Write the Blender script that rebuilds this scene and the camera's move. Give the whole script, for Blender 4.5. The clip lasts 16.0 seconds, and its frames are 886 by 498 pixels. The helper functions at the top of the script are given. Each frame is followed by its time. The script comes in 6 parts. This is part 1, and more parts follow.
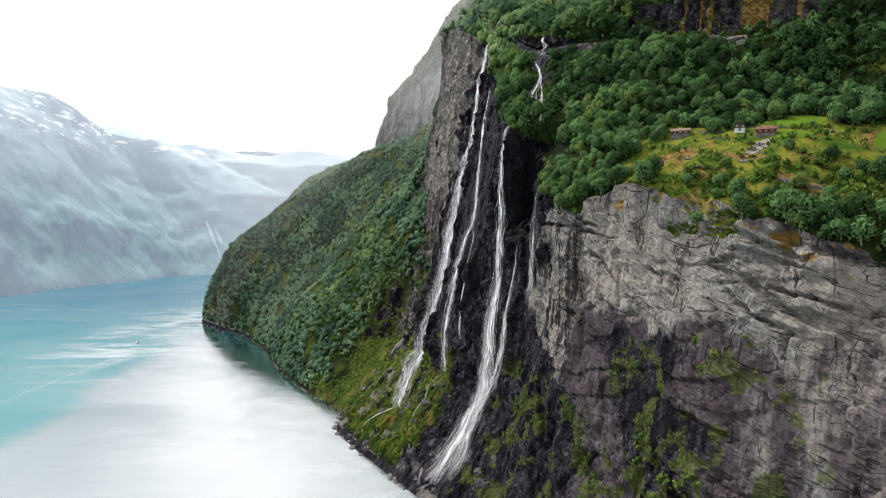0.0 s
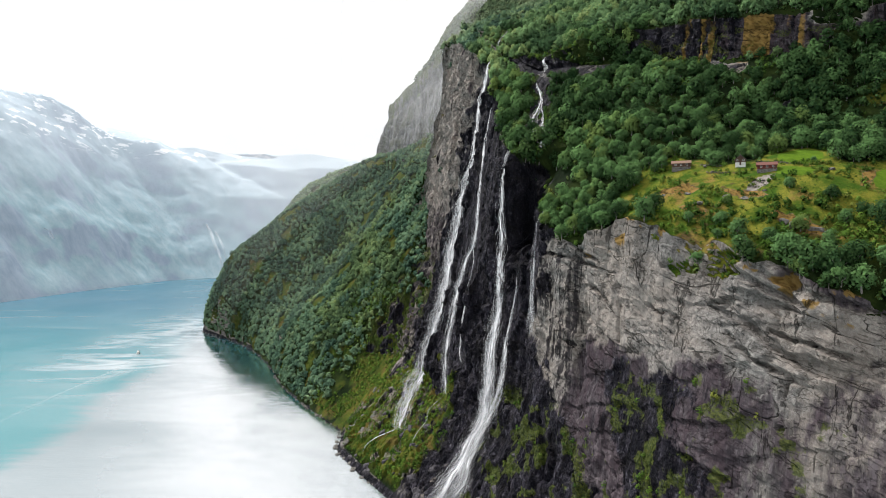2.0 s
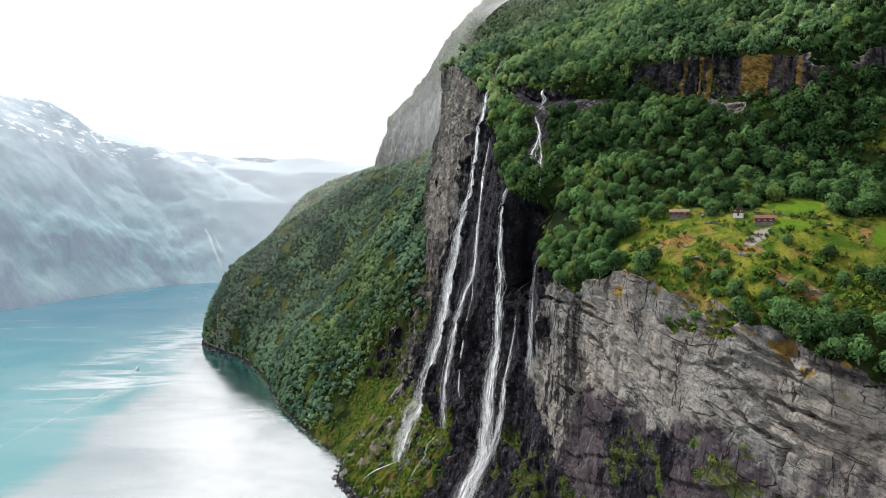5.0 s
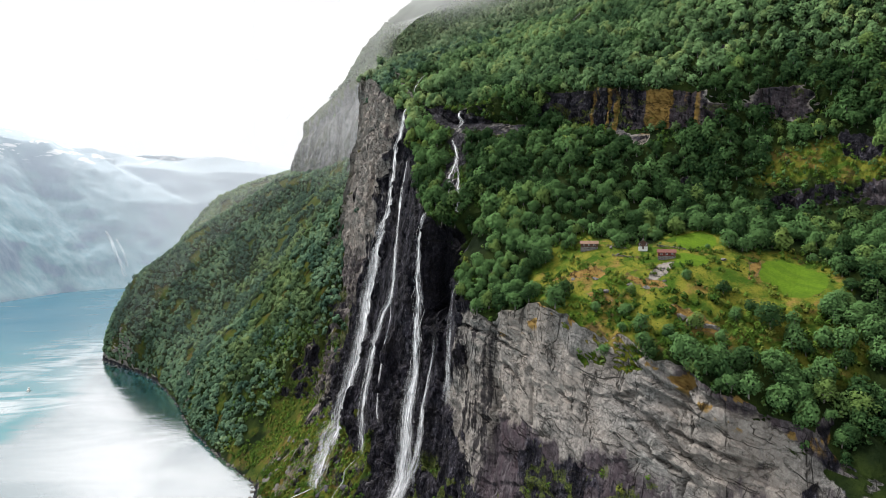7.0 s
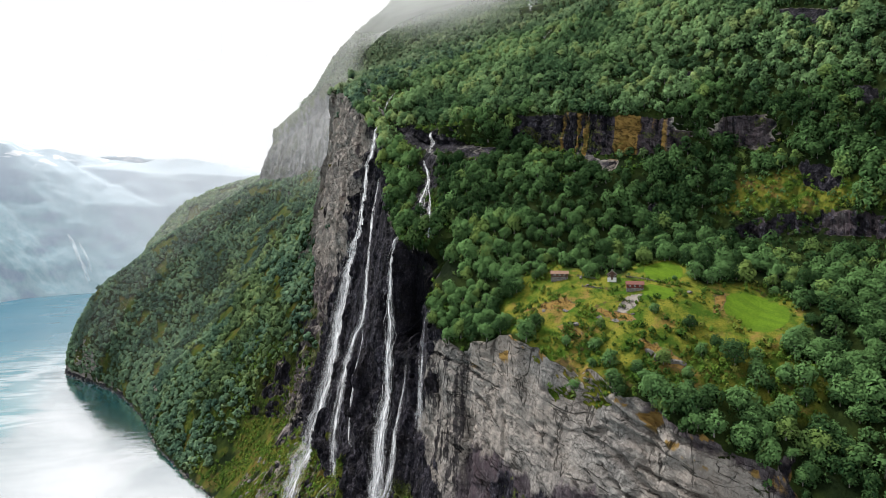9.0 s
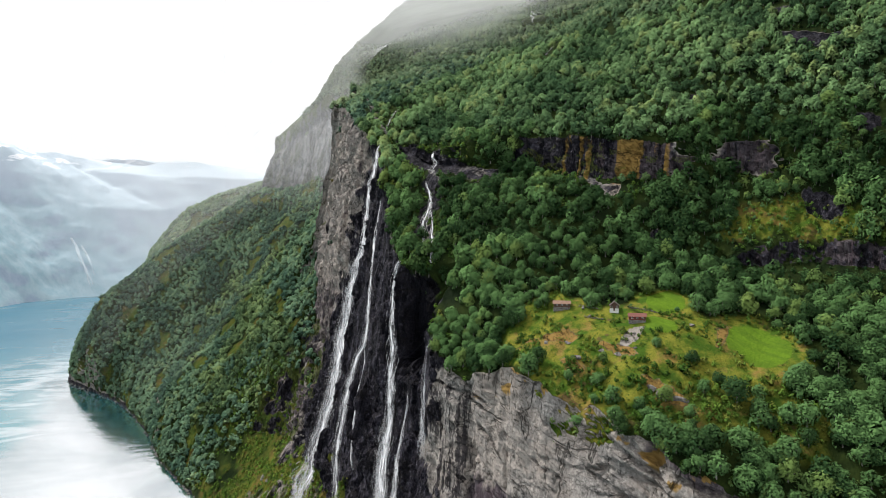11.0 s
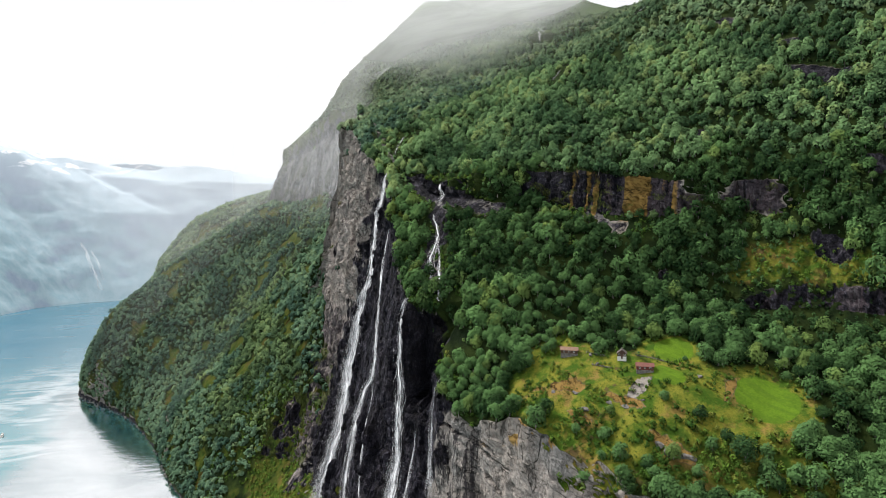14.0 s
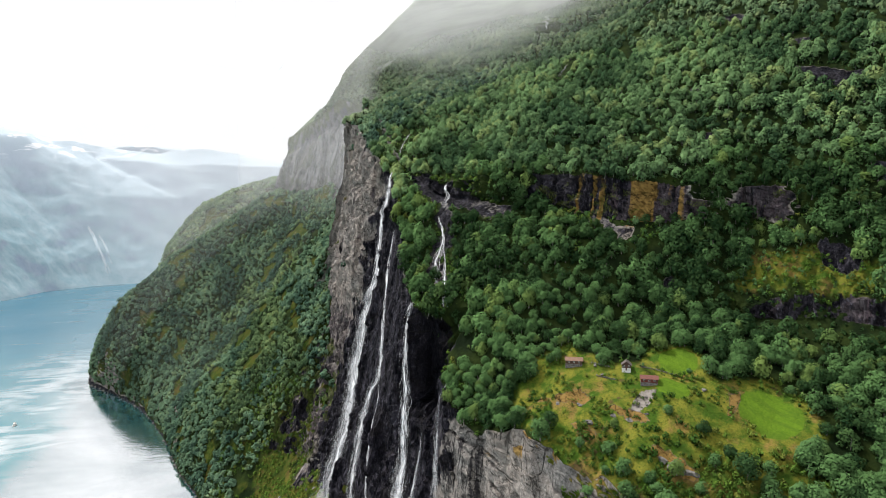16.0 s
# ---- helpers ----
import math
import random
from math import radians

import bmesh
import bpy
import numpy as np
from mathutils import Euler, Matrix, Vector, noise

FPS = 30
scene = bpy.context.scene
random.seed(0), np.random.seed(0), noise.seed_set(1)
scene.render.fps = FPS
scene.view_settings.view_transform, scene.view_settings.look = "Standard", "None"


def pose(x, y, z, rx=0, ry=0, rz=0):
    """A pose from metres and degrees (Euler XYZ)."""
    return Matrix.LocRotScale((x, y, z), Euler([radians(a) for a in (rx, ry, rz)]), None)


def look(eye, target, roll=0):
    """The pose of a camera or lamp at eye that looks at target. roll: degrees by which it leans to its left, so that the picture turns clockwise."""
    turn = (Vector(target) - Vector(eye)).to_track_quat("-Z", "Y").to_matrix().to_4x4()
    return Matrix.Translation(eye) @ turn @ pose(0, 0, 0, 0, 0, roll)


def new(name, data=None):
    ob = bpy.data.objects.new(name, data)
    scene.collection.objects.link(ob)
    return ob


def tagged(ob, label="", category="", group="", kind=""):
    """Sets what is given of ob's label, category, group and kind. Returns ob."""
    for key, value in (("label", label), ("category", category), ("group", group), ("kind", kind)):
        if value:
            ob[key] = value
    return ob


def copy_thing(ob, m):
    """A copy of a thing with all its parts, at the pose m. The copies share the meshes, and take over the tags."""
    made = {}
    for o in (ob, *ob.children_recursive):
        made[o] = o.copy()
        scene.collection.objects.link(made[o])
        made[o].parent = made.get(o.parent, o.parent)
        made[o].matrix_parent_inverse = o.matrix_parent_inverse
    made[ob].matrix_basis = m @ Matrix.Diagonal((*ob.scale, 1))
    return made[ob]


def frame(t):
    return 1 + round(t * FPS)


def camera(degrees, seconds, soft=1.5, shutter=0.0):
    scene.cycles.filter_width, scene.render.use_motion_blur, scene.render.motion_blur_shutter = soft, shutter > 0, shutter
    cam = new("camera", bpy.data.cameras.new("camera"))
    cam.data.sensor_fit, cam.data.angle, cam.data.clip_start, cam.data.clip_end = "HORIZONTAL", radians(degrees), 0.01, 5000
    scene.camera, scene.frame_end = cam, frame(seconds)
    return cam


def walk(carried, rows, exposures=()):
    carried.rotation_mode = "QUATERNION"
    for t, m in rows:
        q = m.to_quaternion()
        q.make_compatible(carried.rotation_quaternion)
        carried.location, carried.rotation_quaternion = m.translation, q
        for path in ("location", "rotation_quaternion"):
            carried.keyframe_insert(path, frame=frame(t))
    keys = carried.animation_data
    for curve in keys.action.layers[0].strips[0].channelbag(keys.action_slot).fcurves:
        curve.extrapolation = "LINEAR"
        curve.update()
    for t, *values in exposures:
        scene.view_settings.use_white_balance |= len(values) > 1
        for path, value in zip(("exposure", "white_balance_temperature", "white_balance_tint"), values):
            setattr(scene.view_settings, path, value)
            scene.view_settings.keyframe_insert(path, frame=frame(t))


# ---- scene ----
cam = camera(70.8, 16.0, 0.8)
PATH = [
    (0.0, 0.00, 0.00, 187.00, 89.300, -0.000, -0.000),
    (0.5, -0.07, -0.08, 192.01, 89.290, -0.000, -0.000),
    (1.0, -0.12, -0.20, 197.39, 89.298, -0.022, 0.005),
    (1.5, 0.03, -0.18, 202.24, 89.287, -0.040, 0.042),
    (2.0, 0.07, -0.13, 207.49, 89.276, -0.059, 0.079),
    (2.5, 0.03, -0.22, 212.46, 89.276, -0.061, 0.089),
    (3.0, 0.11, -0.22, 217.98, 89.257, -0.052, 0.091),
    (3.5, 0.10, -0.30, 222.84, 89.247, -0.047, 0.071),
    (4.0, 0.04, -0.35, 228.39, 89.237, -0.031, 0.003),
    (4.2, 0.09, -0.34, 230.41, 89.234, -0.031, 0.000),
    (5.7, 0.43, -0.28, 245.58, 89.206, -0.030, -0.120),
    (6.0, 0.50, -0.27, 248.61, 89.200, -0.030, -0.600),
    (6.3, 0.57, -0.26, 251.64, 89.194, -0.030, -2.060),
    (6.5, 0.61, -0.25, 253.67, 89.191, -0.029, -3.618),
    (7.0, 0.33, -0.59, 259.24, 89.136, -0.014, -7.534),
    (7.5, 0.03, -0.80, 264.29, 89.105, 0.011, -9.252),
    (8.0, -0.01, -0.86, 269.66, 89.112, 0.036, -9.851),
    (8.5, 0.06, -0.95, 274.59, 89.084, 0.066, -10.070),
    (9.0, 0.07, -0.98, 279.79, 89.083, 0.086, -10.158),
    (11.5, -0.19, -1.14, 305.05, 89.050, 0.077, -9.893),
    (12.0, -0.18, -1.10, 310.35, 89.038, 0.086, -9.799),
    (12.5, -0.01, -1.09, 315.26, 89.036, 0.086, -9.666),
    (13.0, 0.02, -1.13, 320.81, 89.002, 0.108, -9.537),
    (13.5, 0.07, -1.14, 325.85, 88.990, 0.122, -9.421),
    (14.0, -0.02, -1.14, 331.36, 88.976, 0.146, -9.303),
    (14.5, 0.24, -1.15, 336.16, 88.965, 0.132, -9.152),
    (15.0, 0.17, -1.13, 341.73, 88.952, 0.165, -9.032),
    (15.5, 0.17, -1.14, 346.73, 88.891, 0.158, -8.910),
    (15.6, 0.17, -1.13, 347.77, 88.811, 0.152, -8.885),
    (15.7, 0.18, -1.11, 348.81, 88.611, 0.146, -8.860),
    (15.8, 0.19, -1.10, 349.85, 88.171, 0.141, -8.834),
    (15.9, 0.19, -1.08, 350.89, 87.711, 0.135, -8.809),
    (16.0, 0.20, -1.07, 351.93, 87.141, 0.129, -8.784),
]
walk(cam, [(t, pose(x, y, z, rx, ry, rz)) for t, x, y, z, rx, ry, rz in PATH], [(0.0, 0.3), (16.0, 0.3)])

# ---- daylight: an overcast sky, brighter where the sun stands behind it ----
SUN_UP, SUN_AZIMUTH = radians(55), radians(-50)
world = bpy.data.worlds.new("overcast_sky")
scene.world = world
world.use_nodes = True
wn, wl = world.node_tree.nodes, world.node_tree.links
sky = wn.new("ShaderNodeTexSky")
sky.sky_type, sky.sun_disc, sky.sun_elevation, sky.sun_rotation = "NISHITA", False, SUN_UP, SUN_AZIMUTH
sky.dust_density, sky.air_density = 4.0, 1.0
cloud = wn.new("ShaderNodeMix")
cloud.data_type = "RGBA"
cloud.inputs[0].default_value = 0.88
cloud.inputs[7].default_value = (12.7, 12.9, 13.2, 1)
wl.new(sky.outputs[0], cloud.inputs[6])
wl.new(cloud.outputs[2], wn["Background"].inputs[0])
wn["Background"].inputs[1].default_value = 0.070
sun = new("sun", bpy.data.lights.new("sun", "SUN"))
sun.data.energy, sun.data.angle, sun.data.color = 3.7, radians(12), (1.0, 0.98, 0.955)
sun.matrix_world = look((0, 0, 900), (-900 * math.cos(SUN_UP) * math.sin(SUN_AZIMUTH), -900 * math.cos(SUN_UP) * math.cos(SUN_AZIMUTH), 900 - 900 * math.sin(SUN_UP)))

# ---- materials ----
class Nodes:
    """A short hand for building one node material."""

    def __init__(self, name):
        self.mat = bpy.data.materials.new(name)
        self.mat.use_nodes = True
        self.n, self.l = self.mat.node_tree.nodes, self.mat.node_tree.links
        self.shader = self.n["Principled BSDF"]
        self.out = self.n["Material Output"]
        self.where = self.n.new("ShaderNodeNewGeometry").outputs["Position"]

    def put(self, socket, value):
        if isinstance(value, bpy.types.NodeSocket):
            self.l.new(value, socket)
        elif isinstance(value, tuple) and len(value) == 3 and socket.type == "RGBA":
            socket.default_value = (*value, 1)
        else:
            socket.default_value = value

    def scaled(self, sx, sy, sz, turn=0.0, at=None):
        m = self.n.new("ShaderNodeMapping")
        self.put(m.inputs[0], at or self.where)
        m.inputs[2].default_value = (0, 0, turn)
        m.inputs[3].default_value = (sx, sy, sz)
        return m.outputs[0]

    def noise(self, scale, detail=5.0, rough=0.6, at=None, warp=0.0, kind="FBM"):
        t = self.n.new("ShaderNodeTexNoise")
        t.noise_type = kind
        self.put(t.inputs["Vector"], at or self.where)
        t.inputs["Scale"].default_value, t.inputs["Detail"].default_value, t.inputs["Roughness"].default_value = scale, detail, rough
        t.inputs["Distortion"].default_value = warp
        return t.outputs[0]

    def cells(self, scale, at=None, feature="DISTANCE_TO_EDGE"):
        t = self.n.new("ShaderNodeTexVoronoi")
        t.feature = feature
        self.put(t.inputs["Vector"], at or self.where)
        t.inputs["Scale"].default_value = scale
        return t.outputs[0]

    def warped(self, amount, scale, sx, sy, sz):
        """Places stretched and bent by noise."""
        t = self.n.new("ShaderNodeTexNoise")
        self.put(t.inputs["Vector"], self.where)
        t.inputs["Scale"].default_value, t.inputs["Detail"].default_value = scale, 4.0
        v = self.n.new("ShaderNodeVectorMath")
        v.operation = "MULTIPLY_ADD"
        self.l.new(t.outputs["Color"], v.inputs[0])
        v.inputs[1].default_value = (amount, amount, amount)
        self.l.new(self.where, v.inputs[2])
        return self.scaled(sx, sy, sz, at=v.outputs[0])

    def shards(self, scale, at):
        """Angular broken pieces: distance within each, and a value of its own for each."""
        t = self.n.new("ShaderNodeTexVoronoi")
        t.distance = "MANHATTAN"
        self.put(t.inputs["Vector"], at)
        t.inputs["Scale"].default_value = scale
        s = self.n.new("ShaderNodeSeparateColor")
        self.l.new(t.outputs["Color"], s.inputs[0])
        return t.outputs["Distance"], s.outputs[0]

    def ramp(self, value, low, high, a=0.0, b=1.0):
        t = self.n.new("ShaderNodeMapRange")
        t.interpolation_type = "SMOOTHSTEP"
        for k, v in enumerate((value, low, high, a, b)):
            self.put(t.inputs[k], v)
        return t.outputs[0]

    def sum(self, how, a, b):
        t = self.n.new("ShaderNodeMath")
        t.operation = how
        self.put(t.inputs[0], a)
        self.put(t.inputs[1], b)
        return t.outputs[0]

    def mix(self, f, a, b, how="MIX"):
        t = self.n.new("ShaderNodeMix")
        t.data_type, t.blend_type = "RGBA", how
        self.put(t.inputs[0], f)
        self.put(t.inputs[6], a)
        self.put(t.inputs[7], b)
        return t.outputs[2]

    def attribute(self, name):
        t = self.n.new("ShaderNodeAttribute")
        t.attribute_name = name
        s = self.n.new("ShaderNodeSeparateXYZ")
        self.l.new(t.outputs["Vector"], s.inputs[0])
        return s.outputs[0], s.outputs[1], s.outputs[2]

    def faced(self, su, sw, sz, dip=0.0):
        """Places along the wall, into it and up, scaled apart; dip tilts the beds along the wall."""
        s = self.n.new("ShaderNodeSeparateXYZ")
        self.l.new(self.where, s.inputs[0])
        u = self.sum("ADD", self.sum("MULTIPLY", s.outputs[0], -0.505), self.sum("MULTIPLY", s.outputs[1], 0.863))
        w = self.sum("ADD", self.sum("MULTIPLY", s.outputs[0], 0.863), self.sum("MULTIPLY", s.outputs[1], 0.505))
        c = self.n.new("ShaderNodeCombineXYZ")
        for j, v in enumerate((self.sum("MULTIPLY", u, su), self.sum("MULTIPLY", w, sw), self.sum("MULTIPLY", self.sum("ADD", s.outputs[2], self.sum("MULTIPLY", u, -dip)), sz))):
            self.l.new(v, c.inputs[j])
        return c.outputs[0]

    def hairline(self, value, width):
        """1 but for a thin line where the value crosses its middle."""
        return self.ramp(self.sum("ABSOLUTE", self.sum("SUBTRACT", value, 0.5), 0.0), 0.0, width)

    def upness(self):
        s = self.n.new("ShaderNodeSeparateXYZ")
        self.l.new(self.n.new("ShaderNodeNewGeometry").outputs["Normal"], s.inputs[0])
        return s.outputs[2]

    def random(self, which="Random Per Island"):
        if which == "object":
            return self.n.new("ShaderNodeObjectInfo").outputs["Random"]
        return self.n.new("ShaderNodeNewGeometry").outputs[which]

    def bump(self, height, strength, distance, under=None):
        b = self.n.new("ShaderNodeBump")
        self.put(b.inputs["Strength"], strength)
        b.inputs["Distance"].default_value = distance
        self.put(b.inputs["Height"], height)
        if under:
            self.l.new(under, b.inputs["Normal"])
        return b.outputs[0]

    def finish(self, colour, roughness=0.8, normal=None, metal=0.0, gloss=0.3):
        self.put(self.shader.inputs["Base Color"], colour)
        self.put(self.shader.inputs["Roughness"], roughness)
        self.shader.inputs["Metallic"].default_value = metal
        if gloss is not None:
            self.shader.inputs["Specular IOR Level"].default_value = gloss
        if normal:
            self.l.new(normal, self.shader.inputs["Normal"])
        return self.mat


def wall_material():
    k = Nodes("gneiss_and_turf")
    grass, wet, lawn = k.attribute("cover")
    stain_and_shade, ochre, moss = k.attribute("tone")
    mown, drip_and_shade, pink = k.attribute("more")
    broad = k.noise(0.02, 4, 0.6)
    fine = k.noise(0.55, 10, 0.72, k.scaled(1, 1, 0.7))
    grit = k.noise(1.6, 6, 0.7)
    streak = k.noise(0.22, 6, 0.7, k.scaled(1, 1, 0.1))
    thread = k.noise(0.8, 5, 0.65, k.scaled(1, 1, 0.07))
    bent = k.warped(6.0, 0.12, 0.8, 0.8, 0.6)
    big_d, big_v = k.shards(0.16, bent)
    mid_d, mid_v = k.shards(0.62, bent)
    # sound slabs in pale tan and grey, freckled and split
    rock = k.mix(k.ramp(fine, 0.37, 0.62), (0.110, 0.104, 0.098), (0.365, 0.345, 0.32))
    rock = k.mix(k.ramp(grit, 0.4, 0.66, 0.6, 0.0), rock, (0.11, 0.104, 0.10))
    patchy = k.noise(0.085, 7, 0.68, k.faced(0.8, 1, 1.2, 0.3), 0.4)
    rock = k.mix(k.ramp(patchy, 0.36, 0.52, 0.42, 0.0), rock, (0.13, 0.12, 0.115))
    rock = k.mix(k.ramp(patchy, 0.54, 0.66, 0.0, 0.4), rock, (0.42, 0.395, 0.365))
    rock = k.mix(k.ramp(big_v, 0.0, 0.5, 0.2, 0.0), rock, (0.15, 0.14, 0.135))
    rock = k.mix(k.ramp(big_v, 0.6, 1.0, 0.0, 0.2), rock, (0.43, 0.405, 0.375))
    rock = k.mix(k.ramp(mid_v, 0.0, 0.3, 0.18, 0.0), rock, (0.11, 0.103, 0.1))
    rock = k.mix(k.ramp(broad, 0.42, 0.62, 0.0, 0.45), rock, (0.34, 0.285, 0.24))
    rock = k.mix(k.sum("MULTIPLY", pink, k.ramp(fine, 0.3, 0.65, 0.1, 0.6)), rock, (0.46, 0.395, 0.35))
    rock = k.mix(k.ramp(streak, 0.54, 0.7, 0.0, 0.5), rock, (0.13, 0.12, 0.12))
    dark = k.mix(k.ramp(streak, 0.35, 0.68), (0.042, 0.033, 0.040), (0.14, 0.119, 0.127))
    dark = k.mix(k.ramp(thread, 0.46, 0.68, 0.0, 0.5), dark, (0.19, 0.175, 0.178))
    dark = k.mix(k.ramp(k.noise(0.12, 7, 0.7, k.scaled(1, 1, 0.45)), 0.42, 0.6, 0.65, 0.0), dark, (0.045, 0.036, 0.042))
    dark = k.mix(k.ramp(k.noise(0.16, 4, 0.6, k.scaled(1, 1, 0.12)), 0.45, 0.6, 0.0, 0.42), dark, (0.072, 0.050, 0.058))
    rock = k.mix(k.ramp(k.sum("ADD", stain_and_shade, k.sum("MULTIPLY", k.sum("SUBTRACT", streak, 0.5), 1.2)), 0.3, 0.72), rock, dark)
    # black threads where water seeps over the edge, and painted crease shade on the pillar
    rill = k.noise(0.3, 6, 0.68, k.scaled(1, 1, 0.06), 0.3)
    seep_and_shade = k.ramp(k.sum("ADD", drip_and_shade, k.sum("MULTIPLY", k.sum("SUBTRACT", rill, 0.5), 3.0)), 0.6, 1.0)
    rock = k.mix(k.sum("MULTIPLY", seep_and_shade, 0.9), rock, (0.022, 0.02, 0.024))
    # wet rock: near black, with glints painted grey along ribs, brown where it dries
    ribs = k.noise(1.0, 7, 0.66, k.faced(0.16, 0.1, 0.035, -0.4), 0.5)
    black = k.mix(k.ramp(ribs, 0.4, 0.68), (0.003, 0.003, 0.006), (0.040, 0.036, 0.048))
    black = k.mix(k.sum("MULTIPLY", k.ramp(fine, 0.5, 0.64), k.ramp(ribs, 0.44, 0.62, 0.05, 0.85)), black, (0.15, 0.143, 0.168))
    black = k.mix(k.ramp(k.noise(0.05, 5, 0.65), 0.5, 0.68, 0.0, 0.3), black, (0.05, 0.044, 0.045))
    cool, summit_haze, niche_shade = k.attribute("alpine")
    # shade inside the deep niche, painted into the rock as near black
    black = k.mix(k.sum("MULTIPLY", niche_shade, 0.9), black, (0.0035, 0.0035, 0.006))
    rag = k.sum("ADD", k.sum("MULTIPLY", k.sum("SUBTRACT", streak, 0.5), 1.0), k.sum("MULTIPLY", k.sum("SUBTRACT", fine, 0.5), 1.1))
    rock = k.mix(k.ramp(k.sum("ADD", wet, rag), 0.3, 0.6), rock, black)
    rock = k.mix(k.ramp(k.sum("ADD", ochre, k.sum("MULTIPLY", k.sum("SUBTRACT", fine, 0.5), 0.7)), 0.36, 0.66, 0, 0.92), rock, (0.25, 0.155, 0.045))
    # thin broken cracks: dipping joints, upright joints and short splits
    gaps = k.noise(0.045, 5, 0.65)
    dipping = k.hairline(k.noise(1.0, 4, 0.5, k.faced(0.014, 0.02, 0.062, 0.33), 0.5), 0.011)
    dipping = k.sum("MAXIMUM", dipping, k.ramp(gaps, 0.47, 0.53, 1.0, 0.0))
    standing = k.hairline(k.noise(1.0, 4, 0.55, k.faced(0.07, 0.02, 0.012, 0.0), 0.5), 0.012)
    standing = k.sum("MAXIMUM", standing, k.ramp(k.noise(0.04, 5, 0.65, k.scaled(1, 1, 0.6)), 0.45, 0.52))
    splits = k.hairline(k.noise(1.0, 3, 0.5, k.faced(0.07, 0.05, 0.22, 0.4), 0.6), 0.022)
    splits = k.sum("MAXIMUM", splits, k.ramp(k.noise(0.1, 5, 0.7), 0.43, 0.50, 1.0, 0.0))
    net = k.ramp(k.cells(0.2, k.warped(7.0, 0.16, 0.8, 0.8, 1.5)), 0.0, 0.045)
    net = k.sum("MAXIMUM", net, k.ramp(k.noise(0.07, 5, 0.7), 0.5, 0.58, 1.0, 0.0))
    seam = k.sum("MULTIPLY", k.sum("MULTIPLY", dipping, standing), k.sum("MAXIMUM", splits, 0.6))
    seam = k.sum("MULTIPLY", seam, k.sum("MAXIMUM", net, 0.4))
    rock = k.mix(seam, k.mix(0.74, rock, (0.016, 0.014, 0.013)), rock)
    grey = k.mix(k.ramp(k.noise(0.05, 8, 0.72, k.faced(1.0, 0.6, 0.22, 0.0), 0.4), 0.4, 0.62), (0.065, 0.068, 0.076), (0.245, 0.245, 0.25))
    grey = k.mix(k.ramp(k.noise(0.018, 5, 0.65), 0.5, 0.62, 0.0, 0.7), grey, (0.075, 0.088, 0.062))
    rock = k.mix(k.sum("MULTIPLY", cool, 0.8), rock, grey)
    herb_n = k.noise(0.7, 8, 0.75)
    # turf darkened to near black, painting the shade in gaps between crowns
    turf = k.mix(k.ramp(k.noise(0.05, 5, 0.6), 0.35, 0.65), (0.007, 0.013, 0.005), (0.028, 0.042, 0.010))
    turf = k.mix(k.ramp(herb_n, 0.35, 0.7, 0.0, 0.6), turf, (0.010, 0.018, 0.006))
    mossy = k.mix(k.ramp(herb_n, 0.35, 0.65), (0.03, 0.055, 0.012), (0.12, 0.14, 0.026))
    rock = k.mix(k.ramp(k.sum("ADD", moss, k.sum("MULTIPLY", k.sum("SUBTRACT", herb_n, 0.5), 1.6)), 0.45, 0.75, 0, 0.72), rock, mossy)
    meadow = k.mix(k.ramp(k.noise(0.09, 5, 0.65), 0.38, 0.62), (0.050, 0.105, 0.012), (0.205, 0.200, 0.030))
    meadow = k.mix(k.ramp(k.noise(0.055, 4, 0.6), 0.53, 0.64, 0, 0.78), meadow, (0.27, 0.165, 0.055))
    earth = k.mix(k.ramp(k.noise(0.08, 5, 0.7), 0.58, 0.66, 0, 0.8), meadow, (0.10, 0.062, 0.036))
    tufts = k.noise(1.3, 6, 0.75)
    earth = k.mix(k.ramp(tufts, 0.35, 0.6, 0.5, 0.0), earth, (0.040, 0.062, 0.012))
    turf = k.mix(lawn, turf, earth)
    # summit ground lightened in its colour, standing in for mist
    turf = k.mix(k.sum("MULTIPLY", summit_haze, 0.85), turf, k.mix(k.ramp(herb_n, 0.35, 0.65), (0.10, 0.15, 0.075), (0.17, 0.215, 0.12)))
    terrace = k.ramp(k.noise(1.0, 4, 0.6, k.faced(0.05, 0.28, 0.05, 0.0)), 0.42, 0.58)
    hay = k.mix(k.ramp(herb_n, 0.3, 0.7), (0.078, 0.150, 0.012), (0.122, 0.198, 0.018))
    hay = k.mix(k.sum("MULTIPLY", terrace, 0.4), hay, (0.055, 0.10, 0.014))
    turf = k.mix(k.ramp(k.sum("ADD", mown, k.sum("MULTIPLY", k.sum("SUBTRACT", tufts, 0.5), 0.8)), 0.3, 0.7), turf, hay)
    edge = k.sum("ADD", grass, k.sum("MULTIPLY", k.sum("SUBTRACT", herb_n, 0.5), 0.8))
    colour = k.mix(k.ramp(edge, 0.38, 0.62), rock, turf)
    bare = k.ramp(edge, 0.38, 0.62, 1.0, 0.06)
    n = k.bump(k.sum("ADD", big_v, k.sum("MULTIPLY", big_d, 0.7)), k.sum("MULTIPLY", bare, k.ramp(wet, 0.3, 0.8, 0.14, 0.8)), 2.0)
    n = k.bump(k.sum("ADD", mid_v, mid_d), k.sum("MULTIPLY", bare, k.ramp(wet, 0.3, 0.8, 0.12, 1.0)), 1.0, n)
    n = k.bump(fine, 1.0, 1.1, n)
    n = k.bump(seam, k.sum("MULTIPLY", bare, 0.9), 1.6, n)
